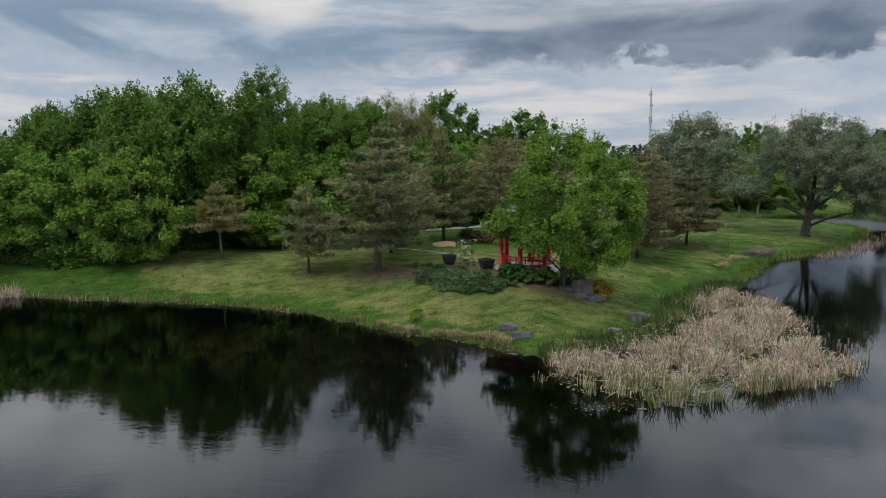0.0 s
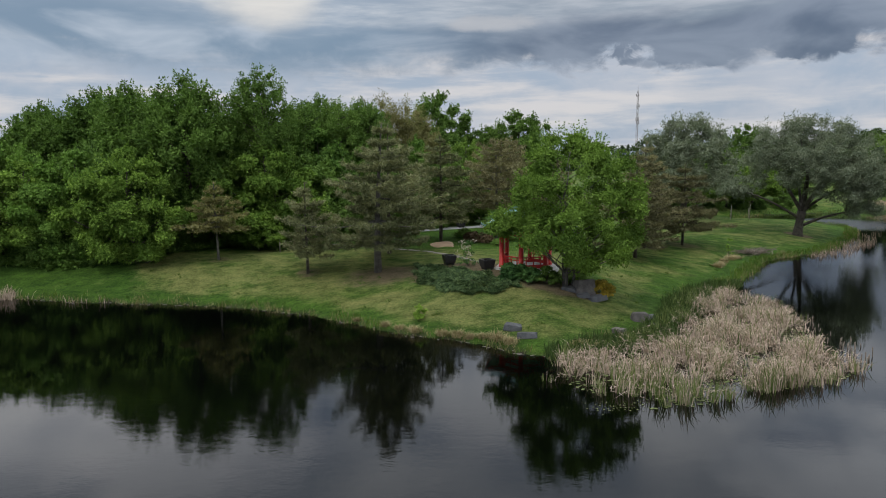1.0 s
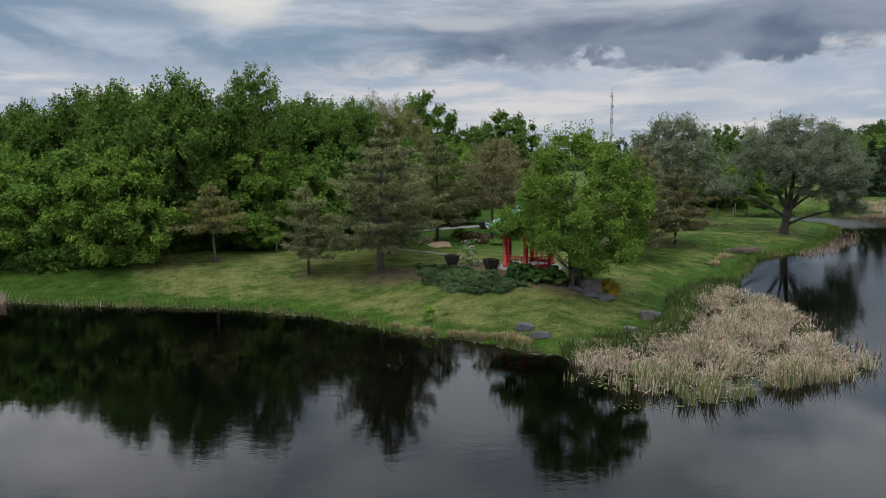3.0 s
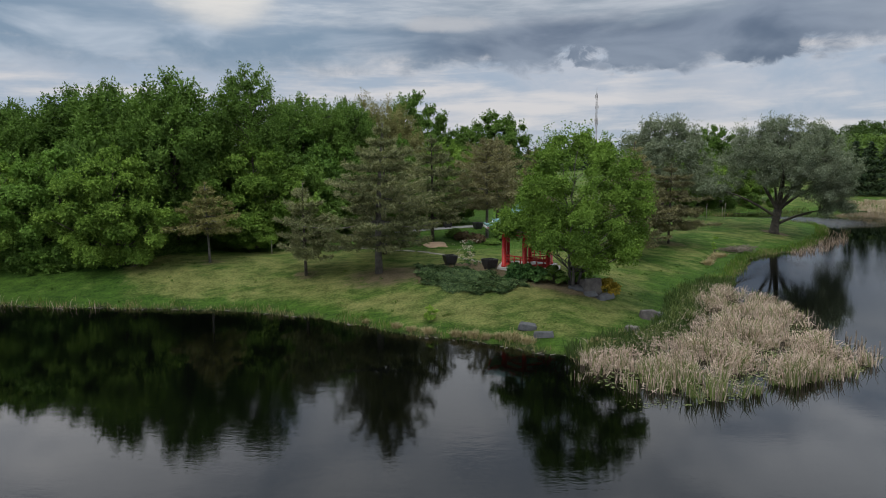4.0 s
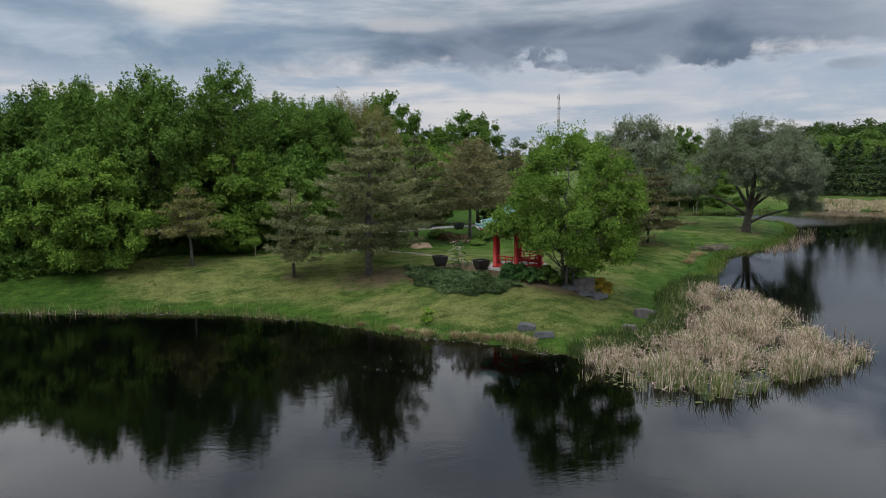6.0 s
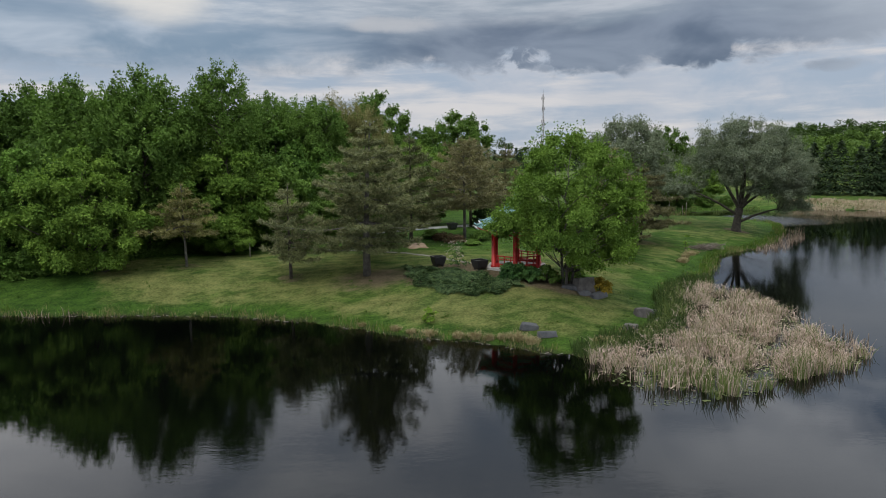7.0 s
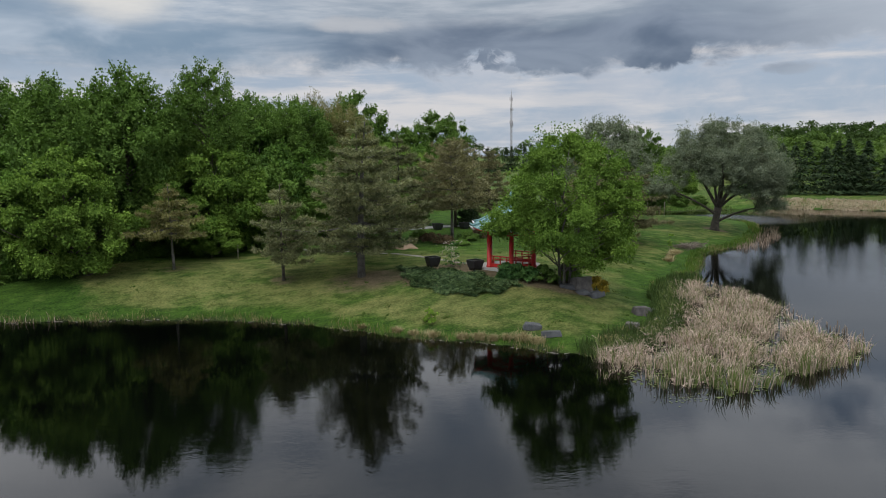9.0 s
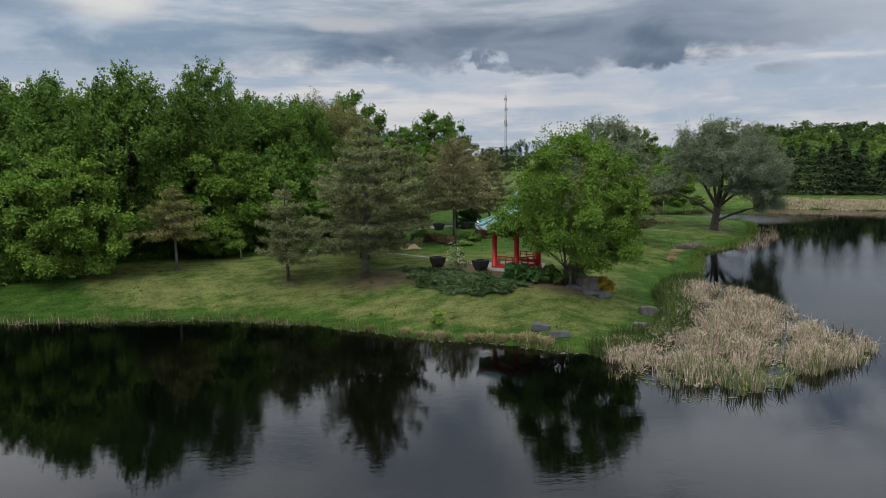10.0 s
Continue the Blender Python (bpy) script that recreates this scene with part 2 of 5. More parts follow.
def ground_material():
    m, n, out = material("lawn")
    pos = n.add("ShaderNodeNewGeometry").outputs["Position"]
    a, b, c = n.noise(pos, 0.16, 4.0, 0.55, 0.3), n.noise(n.scaled(pos, (0.7, 1.15, 1.0)), 1.1, 5.0, 0.66), n.noise(n.scaled(pos, (0.8, 1.2, 1.0)), 8.0, 5.0, 0.72)
    mow = n.noise(n.scaled(pos, (0.12, 0.85, 1.0)), 1.0, 3.0, 0.5)
    dry = n.attribute("dry")
    soil = n.attribute("soil")
    mud = n.attribute("mud")
    tone = n.math("ADD", n.math("MULTIPLY", b, 0.4), n.math("MULTIPLY", c, 0.6))
    green = n.mix(n.step(tone, 0.38, 0.62), (0.021, 0.050, 0.007), (0.078, 0.148, 0.020))
    green = n.mix(n.step(n.noise(pos, 0.07, 3.0), 0.35, 0.65), green, n.mix(1.0, green, (0.78, 0.84, 0.86), "MULTIPLY"))
    yellow = n.mix(n.step(tone, 0.36, 0.64), (0.074, 0.090, 0.022), (0.215, 0.218, 0.075))
    patch = n.math("ADD", n.math("MULTIPLY", a, 0.5), n.math("ADD", n.math("MULTIPLY", mow, 0.16), n.math("MULTIPLY", b, 0.3)))
    spots = n.noise(n.scaled(pos, (0.7, 1.0, 1.0)), 0.55, 4.0, 0.62, 0.6)
    patch = n.math("ADD", patch, n.math("MULTIPLY", n.math("SUBTRACT", spots, 0.5), 0.75))
    thin = n.step(n.math("ADD", patch, n.math("MULTIPLY", dry, 0.32)), 0.55, 0.95)
    col = n.mix(thin, green, yellow)
    earth = n.mix(n.step(tone, 0.3, 0.7), (0.068, 0.055, 0.030), (0.185, 0.145, 0.088))
    col = n.mix(n.step(n.math("ADD", soil, n.math("MULTIPLY", n.math("SUBTRACT", b, 0.5), 1.1)), 0.28, 0.90), col, earth)
    wet = n.mix(n.step(tone, 0.3, 0.7), (0.018, 0.015, 0.010), (0.050, 0.042, 0.028))
    col = n.mix(mud, col, wet)
    h = n.add("ShaderNodeBump", {"Height": n.math("ADD", c, n.math("MULTIPLY", n.noise(pos, 24.0, 3.0, 0.7), 0.6)), "Strength": 0.9, "Distance": 0.12})
    s = n.add("ShaderNodeBsdfPrincipled", {"Base Color": col, "Roughness": 0.95, "Normal": h.outputs[0], "Specular IOR Level": 0.1})
    n.t.links.new(s.outputs[0], out.inputs["Surface"])
    return m


def water_material():
    m, n, out = material("pond_water")
    pos = n.add("ShaderNodeNewGeometry").outputs["Position"]
    calm = n.step(n.noise(n.scaled(pos, (0.5, 1.0, 1.0)), 0.07, 3.0, 0.5, 0.4), 0.38, 0.62, 0.12, 0.85)
    gust = n.add("ShaderNodeVectorMath", {0: n.scaled(pos, (0.09, 0.12, 0.0)), 1: (5.3, 12.3, 0.0)})
    gust.operation = "DISTANCE"
    calm = n.math("ADD", calm, n.step(gust.outputs["Value"], 0.4, 1.3, 1.6, 0.0))
    inlet = n.add("ShaderNodeVectorMath", {0: n.scaled(pos, (0.10, 0.11, 0.0)), 1: (5.35, 11.4, 0.0)})
    inlet.operation = "DISTANCE"
    calm = n.math("ADD", calm, n.step(inlet.outputs["Value"], 0.5, 1.3, 9.0, 0.0))
    breeze = n.add("ShaderNodeVectorMath", {0: n.scaled(pos, (0.045, 0.055, 0.0)), 1: (2.05, 3.2, 0.0)})
    breeze.operation = "DISTANCE"
    calm = n.math("ADD", calm, n.step(breeze.outputs["Value"], 0.3, 1.1, 1.6, 0.0))
    rough = n.math("ADD", n.math("ADD", 0.01, n.step(inlet.outputs["Value"], 0.5, 1.3, 0.26, 0.0)), n.step(breeze.outputs["Value"], 0.3, 1.1, 0.045, 0.0))
    wave = n.noise(n.scaled(pos, (0.55, 1.2, 1.0)), 1.6, 4.0, 0.55, 0.3)
    rip = n.noise(n.scaled(pos, (0.6, 1.7, 1.0)), 6.5, 2.0, 0.5)
    hgt = n.math("MULTIPLY", n.math("ADD", wave, n.math("MULTIPLY", rip, 0.40)), calm)
    h = n.add("ShaderNodeBump", {"Height": hgt, "Strength": 0.12, "Distance": 0.05})
    col = n.mix(n.noise(pos, 0.12, 3.0), (0.0004, 0.0006, 0.0004), (0.0014, 0.0018, 0.0014))
    s = n.add("ShaderNodeBsdfPrincipled", {"Base Color": col, "Roughness": rough, "IOR": 1.34, "Normal": h.outputs[0]})
    n.t.links.new(s.outputs[0], out.inputs["Surface"])
    return m


M_LAWN, M_WATER = ground_material(), water_material()


# ---- mesh helpers ----
class Geo:
    """Gathers vertices and faces; builds one mesh at once."""

    def __init__(self):
        self.v, self.f, self.n = [], [], 0

    def add(self, verts, faces):
        verts = np.asarray(verts, float).reshape(-1, 3)
        self.v.append(verts)
        self.f += [tuple(i + self.n for i in fc) for fc in faces]
        self.n += len(verts)

    def tube(self, pts, radii, sides=6, cap=True):
        pts = [Vector(p) for p in pts]
        rings = []
        for i, p in enumerate(pts):
            d = (pts[min(i + 1, len(pts) - 1)] - pts[max(i - 1, 0)]).normalized()
            a = d.orthogonal().normalized() if abs(d.z) < 0.99 else Vector((1, 0, 0))
            b = d.cross(a).normalized()
            a = b.cross(d)
            rings += [p + (a * math.cos(2 * math.pi * k / sides) + b * math.sin(2 * math.pi * k / sides)) * radii[i] for k in range(sides)]
        faces = []
        for i in range(len(pts) - 1):
            for k in range(sides):
                q = (k + 1) % sides
                faces.append((i * sides + k, i * sides + q, (i + 1) * sides + q, (i + 1) * sides + k))
        if cap:
            faces.append(tuple(range(sides))[::-1])
            faces.append(tuple((len(pts) - 1) * sides + k for k in range(sides)))
        self.add([tuple(r) for r in rings], faces)

    def mesh(self, name, mat, smooth=True):
        me = bpy.data.meshes.new(name)
        me.from_pydata(np.concatenate(self.v).tolist(), [], self.f)
        me.materials.append(mat)
        if smooth:
            me.shade_smooth()
        return me


def quads_mesh(name, corners, mat):
    """A mesh of loose three- or four-cornered pieces: corners is n x 3 x 3 or n x 4 x 3."""
    n, k = corners.shape[:2]
    me = bpy.data.meshes.new(name)
    me.vertices.add(k * n)
    me.vertices.foreach_set("co", np.ascontiguousarray(corners, np.float32).ravel())
    me.loops.add(k * n)
    me.loops.foreach_set("vertex_index", np.arange(k * n, dtype=np.int32))
    me.polygons.add(n)
    me.polygons.foreach_set("loop_start", np.arange(0, k * n, k, dtype=np.int32))
    me.update(calc_edges=True)
    me.validate()
    me.materials.append(mat)
    return me


def unit(a):
    return a / np.maximum(np.linalg.norm(a, axis=-1, keepdims=True), 1e-9)


def leaf_quads(p, d, nrm, length, width):
    """Pointed three-cornered leaves at p, that run along d and face nrm."""
    d = unit(d)
    side = unit(np.cross(nrm, d))
    L, w = np.broadcast_to(length, (len(p),))[:, None], np.broadcast_to(width, (len(p),))[:, None]
    return np.stack([p + side * w * 0.5, p + d * L, p - side * w * 0.5], 1)


def part(name, data, parent, label="", mat=None, smooth=False):
    """A bmesh, a Geo or a ready mesh as one object under its thing."""
    if isinstance(data, bmesh.types.BMesh):
        me = bpy.data.meshes.new(name)
        data.to_mesh(me)
        data.free()
        me.materials.append(mat)
        if smooth:
            me.shade_smooth()
    elif isinstance(data, Geo):
        me = data.mesh(name, mat, smooth)
    else:
        me = data
    ob = new(name, me)
    ob.parent = parent
    if label:
        tagged(ob, label)
    return ob


def thing(name, m, label, category, group="", kind="thing"):
    ob = new(name)
    ob.matrix_basis = m
    return tagged(ob, label, category, group, "" if kind == "thing" else kind)


def box(bm, size, m=Matrix(), bevel=0.0):
    r = bmesh.ops.create_cube(bm, size=1, matrix=m @ Matrix.Diagonal((*size, 1)))
    if bevel:
        edges = list({e for v in r["verts"] for e in v.link_edges})
        bmesh.ops.bevel(bm, geom=edges, offset=bevel, segments=2, affect="EDGES", profile=0.6)
    return bm


# ---- ground ----
SHORE = [(-600, 75), (-90, 54), (-55, 50.5), (-36, 48.6), (-27.5, 47.1), (-18, 46.3), (-13, 45.2), (-8.7, 43.4), (-5.3, 41.4),
         (-1.8, 39.1), (1.2, 37.7), (3.8, 36.7), (5.3, 35.4), (7.2, 34.6), (9.8, 36.4), (13.1, 39.3), (15.6, 43.4), (17.2, 48.0), (19.4, 52.0),
         (23.9, 56.5), (26.9, 60.8), (30.4, 67.4), (33.6, 70.2), (37.0, 72.2), (42.8, 78.4), (48.2, 86.4), (52.3, 94.0), (53.3, 99.5), (49.5, 103.5),
         (43.5, 106.0), (42.5, 112.5), (49.0, 118.0), (61.0, 121.5), (72.3, 119.6), (78.6, 116.4), (83.4, 112.4), (90.0, 107.5), (110.0, 96.0), (150.0, 80.0), (600.0, 60.0)]


def shore_distance(x, y):
    """Metres from the waterline, positive on land."""
    x, y = np.asarray(x, float), np.asarray(y, float)
    best = np.full(x.shape, 1e9)
    poly = SHORE + [(600.0, 4000.0), (-600.0, 4000.0)]
    inside = np.zeros(x.shape, bool)
    for i, (ax, ay) in enumerate(poly):
        bx, by = poly[(i + 1) % len(poly)]
        if i < len(SHORE) - 1:
            ex, ey = bx - ax, by - ay
            t = np.clip(((x - ax) * ex + (y - ay) * ey) / (ex * ex + ey * ey), 0, 1)
            best = np.minimum(best, np.hypot(x - ax - t * ex, y - ay - t * ey))
        if ay != by:
            hit = ((ay > y) != (by > y)) & (x < (bx - ax) * (y - ay) / (by - ay) + ax)
            inside ^= hit
    d = np.where(inside, best, -best)
    wig = 0.22 * np.sin(x * 1.3 + 0.7 * np.sin(y * 0.9)) * np.sin(y * 1.1 + 1.0) + 0.12 * np.sin(x * 3.1 + y * 2.3)
    d = d + wig * np.exp(-np.abs(d) / 3)
    d = np.where(np.abs(x) > 590, 50.0, d)
    return np.maximum(d, -60.0 - y)


def smooth01(t):
    t = np.clip(t, 0, 1)
    return t * t * (3 - 2 * t)


def ground_height(x, y):
    x, y = np.asarray(x, float), np.asarray(y, float)
    d = shore_distance(x, y)
    amp = 2.15 - 0.8 * smooth01((x - 7) / 13) * (1 - smooth01((y - 110) / 60))
    land = 0.12 * np.clip(d / 0.25, 0, 1) + amp * (1 - np.exp(-(np.maximum(d, 0) / 5.6) ** 1.8))
    land = land + 0.07 * np.sin(x * 0.31 + 1.0) * np.sin(y * 0.27) * np.clip(d / 6, 0, 1)
    hill = 12.0 * smooth01((y - 135 + 0.25 * (x - 80)) / 150) * smooth01((x / np.maximum(y, 20.0) - 0.38) / 0.24)
    hill = hill + 1.5 * smooth01((y - 250) / 200)
    return np.where(d > 0, land + hill, np.maximum(-1.6, d * 0.55))


def axis(lo, hi, step, far, grow=1.16):
    a = list(np.arange(lo, hi + 1e-6, step))
    s = step
    while a[-1] < far:
        s *= grow
        a.append(a[-1] + s)
    s = step
    while a[0] > -far:
        s *= grow
        a.insert(0, a[0] - s)
    return np.array(a)


def disc(x, y, cx, cy, rx, ry, soft=0.35):
    return 1 - smooth01((np.hypot((x - cx) / rx, (y - cy) / ry) - 1 + soft) / soft)


def build_ground():
    xs, ys = axis(-46, 62, 0.66, 4200), axis(30, 120, 0.66, 4200)
    X, Y = np.meshgrid(xs, ys)
    Z = ground_height(X, Y)
    nx, ny = len(xs), len(ys)
    co = np.stack([X, Y, Z], -1).reshape(-1, 3)
    i = np.arange(ny - 1)[:, None] * nx + np.arange(nx - 1)[None, :]
    q = np.stack([i, i + 1, i + 1 + nx, i + nx], -1).reshape(-1, 4).astype(np.int32)
    me = bpy.data.meshes.new("ground")
    me.vertices.add(len(co))
    me.vertices.foreach_set("co", co.astype(np.float32).ravel())
    me.loops.add(q.size)
    me.loops.foreach_set("vertex_index", q.ravel())
    me.polygons.add(len(q))
    me.polygons.foreach_set("loop_start", np.arange(0, q.size, 4, dtype=np.int32))
    me.update(calc_edges=True)
    x, y = co[:, 0], co[:, 1]
    d = shore_distance(x, y)
    # the mown part of the lawn is paler; worn earth lies under the pines, in the beds and at the wood's edge
    dry = 0.62 * smooth01((x - 10) / 6) * smooth01((d - 1.0) / 3.0) + smooth01((x + 26 + 0.45 * (y - 51)) / 1.3) * (1 - smooth01((x - 9) / 9)) * smooth01((d - 0.8) / 2.0) * (1 - smooth01((y - 57) / 6))
    soil = np.maximum.reduce([disc(x, y, 1.6, 49.0, 5.2, 4.0), disc(x, y, -4.2, 49.4, 6.0, 4.0, 0.8) * 0.85, disc(x, y, 8.6, 45.2, 3.4, 2.6),
                              disc(x, y, -10.9, 51.2, 1.6, 1.2) * 0.7, 0.42 * np.exp(-((x + 25.4 + 0.45 * (y - 51)) / 0.6) ** 2) * ((d > 1.2) & (y < 57)), disc(x, y, -20, 55.1, 1.5, 1.2) * 0.6, disc(x, y, 23.2, 70.4, 2.6, 2.0) * 0.6,
                              disc(x, y, 39.9, 82.7, 2.2, 2.0) * 0.8])
    mud = (1 - smooth01((d - 0.02) / 0.35))
    for name, val in (("dry", dry), ("soil", soil), ("mud", mud)):
        at = me.attributes.new(name, "FLOAT", "POINT")
        at.data.foreach_set("value", val.astype(np.float32))
    me.materials.append(M_LAWN)
    me.shade_smooth()
    return tagged(new("ground", me), "mown park lawn sloping down to a dark pond", "lawn", kind="structure")


build_ground()
gw = Geo()
gw.add([(-4000, -70, 0), (4000, -70, 0), (4000, 140, 0), (-4000, 140, 0)], [(0, 1, 2, 3)])
tagged(new("water", gw.mesh("water", M_WATER, False)), "dark still pond water mirroring trees and cloudy sky", "pond", kind="structure")


def gz(x, y):
    return float(ground_height(np.array([x]), np.array([y]))[0])


def at(x, y, turn=0.0, s=1.0, sink=0.0):
    return pose(x, y, gz(x, y) - sink, 0, 0, turn) @ Matrix.Scale(s, 4)


# ---- trees ----
def profile(kind, t):
    """The crown's half width over its height, 0 to 1."""
    if kind == "round":
        return np.sqrt(np.clip(1 - (2 * t - 0.92) ** 2 / 1.17, 0, 1)) ** 0.9
    if kind == "tall":
        return np.sqrt(np.clip(1 - (np.clip(t, 0, 1) - 0.42) ** 2 / 0.36, 0, 1)) ** 0.85
    if kind == "full":
        return np.clip((1 - t ** 2.6) ** 0.7 * (0.78 + 0.35 * t), 0, 1)
    return 1 - t


def blob_leaves(rng, centers, radii, per, length, width, flat=0.62, droop=0.0, axis_xy=(0, 0)):
    """Leaves in clumps round the ends of the boughs, thicker on the outer and upper side."""
    subs = 7 if per >= 60 else 1
    if subs > 1:      # each bough ends in several smaller sprays
        u = unit(rng.normal(size=(len(centers) * subs, 3)))
        u[:, 2] = np.where(u[:, 2] < -0.3, -u[:, 2], u[:, 2])
        centers = np.repeat(centers, subs, 0) + u * np.repeat(radii, subs)[:, None] * np.array([1.0, 1.0, flat]) * rng.uniform(0.4, 1.15, (len(u), 1))
        radii = np.repeat(radii, subs) * rng.uniform(0.42, 0.85, len(u))
        per = per // subs
    n = len(centers) * per
    c, r = np.repeat(centers, per, 0), np.repeat(radii, per)
    u = unit(rng.normal(size=(n, 3)))
    u[:, 2] = np.where(u[:, 2] < -0.35, -u[:, 2], u[:, 2])
    rad = (0.35 + 0.65 * rng.random(n) ** 0.6) * r
    p = c + u * rad[:, None] * np.array([1, 1, flat])
    out = p - np.array([axis_xy[0], axis_xy[1], 0])
    out[:, 2] = 0
    nrm = unit(u * 0.75 + unit(out) * 0.4 + np.array([0, 0, 0.5]) + rng.normal(size=(n, 3)) * 0.5)
    d = unit(out) * 0.6 + rng.normal(size=(n, 3)) * 0.8
    d[:, 2] -= droop
    d = d - nrm * np.sum(d * nrm, 1, keepdims=True) * (1.0 if droop < 0.5 else 0.3)
    s = rng.uniform(0.7, 1.3, n)
    return leaf_quads(p, d, nrm, length * s, width * s)


def bough(rng, geo, start, end, r0, r1, bend=0.12, sides=5, steps=4, sag=0.0):
    start, end = np.array(start, float), np.array(end, float)
    L = np.linalg.norm(end - start)
    pts, rad = [], []
    off = rng.normal(size=3) * bend * L
    for i in range(steps + 1):
        t = i / steps
        p = start + (end - start) * t + off * math.sin(math.pi * t) * 0.6
        p[2] += sag * L * math.sin(math.pi * t)
        pts.append(tuple(p))
        rad.append(r0 + (r1 - r0) * t ** 0.8)
    geo.tube(pts, rad, sides, cap=False)


# half width of a crown, from its foot to its top
SHAPES = {
    "maple": ((0.0, 0.12, 0.35, 0.55, 0.75, 0.9, 1.0), (0.60, 0.88, 1.0, 0.92, 0.74, 0.48, 0.14)),
    "full": ((0.0, 0.2, 0.45, 0.7, 0.88, 1.0), (0.82, 1.0, 0.98, 0.78, 0.50, 0.12)),
    "tall": ((0.0, 0.25, 0.5, 0.75, 0.9, 1.0), (0.45, 0.85, 1.0, 0.82, 0.52, 0.14)),
    "round": ((0.0, 0.2, 0.5, 0.75, 0.92, 1.0), (0.40, 0.85, 1.0, 0.86, 0.52, 0.20)),
}


def spread_out(rng, cand, n):
    """n of the candidate points, each as far as can be from those picked before."""
    pick = [int(rng.integers(len(cand)))]
    d = np.linalg.norm(cand - cand[pick[0]], axis=1)
    for _ in range(n - 1):
        k = int(np.argmax(d * rng.uniform(0.75, 1.0, len(cand))))
        pick.append(k)
        d = np.minimum(d, np.linalg.norm(cand - cand[k], axis=1))
    return cand[pick]


def leaf_heads(rng, heads, hr, mid, count, per, leaf, spray_r, plume=0.0, flat=0.8, inner=9, hang=0.0):
    """Leaves on heads of foliage: each head carries sprays on its outer and upper side, flat fans or upright plumes, and larger leaves in its shade."""
    m = np.maximum(4, np.round(count * (hr / hr.mean()) ** 2)).astype(int)
    c, r = np.repeat(heads, m, 0), np.repeat(hr, m)
    out = unit((c - mid) * np.array([1, 1, 0.6]))
    u = unit(rng.normal(size=(len(c), 3)) + out * 0.55 + np.array([0, 0, 0.25]))
    sc = c + u * (r * rng.uniform(0.80, 1.06, len(c)))[:, None] * np.array([1, 1, flat])
    nrm = unit(u * 0.75 + np.array([0, 0, 0.6]) + rng.normal(size=u.shape) * 0.3)
    is_plume = rng.random(len(c)) < plume
    sr = spray_r * rng.uniform(0.6, 1.35, len(c))
    n = len(c) * per
    sc, nr, ou, sr, pl = [np.repeat(v, per, 0) for v in (sc, nrm, u, sr, is_plume)]
    e = rng.normal(size=(n, 3))
    e = unit(e - nr * np.sum(e * nr, 1, keepdims=True))
    rho = sr * np.sqrt(rng.random(n))
    p = sc + e * rho[:, None] - nr * (rho ** 2 * 0.35 / spray_r)[:, None] + rng.normal(size=(n, 3)) * spray_r * 0.12
    p[:, 2] -= hang * rho ** 1.5
    d = e * 0.8 + rng.normal(size=(n, 3)) * 0.55
    d[:, 2] -= 0.25 + hang
    ln = unit(nr + rng.normal(size=(n, 3)) * 0.45)
    ax = unit(ou * 0.45 + np.array([0, 0, 1.0 - 1.6 * hang]) + 0.18 * rng.normal(size=(n, 3)))
    t = rng.random(n)
    pp = sc + ax * (t * sr * 2.3)[:, None] + rng.normal(size=(n, 3)) * (sr * 0.36 * (1.12 - t))[:, None]
    p = np.where(pl[:, None], pp, p)
    d = np.where(pl[:, None], ax * 0.7 + rng.normal(size=(n, 3)) * 0.6, d)
    ln = np.where(pl[:, None], unit(rng.normal(size=(n, 3)) + np.array([0, 0, 0.6])), ln)
    s = rng.uniform(0.7, 1.3, n)
    quads = [leaf_quads(p, d, ln, leaf[0] * s, leaf[1] * s)]
    k = np.maximum(6, np.round(inner * m)).astype(int)
    c, r = np.repeat(heads, k, 0), np.repeat(hr, k)
    u = unit(rng.normal(size=(len(c), 3)))
    p = c + u * (r * 0.82 * rng.random(len(c)) ** 0.4)[:, None] * np.array([1, 1, flat])
    quads.append(leaf_quads(p, rng.normal(size=u.shape), unit(rng.normal(size=u.shape) + np.array([0, 0, 0.5])), leaf[0] * 1.7, leaf[1] * 1.7))
    return np.concatenate(quads)


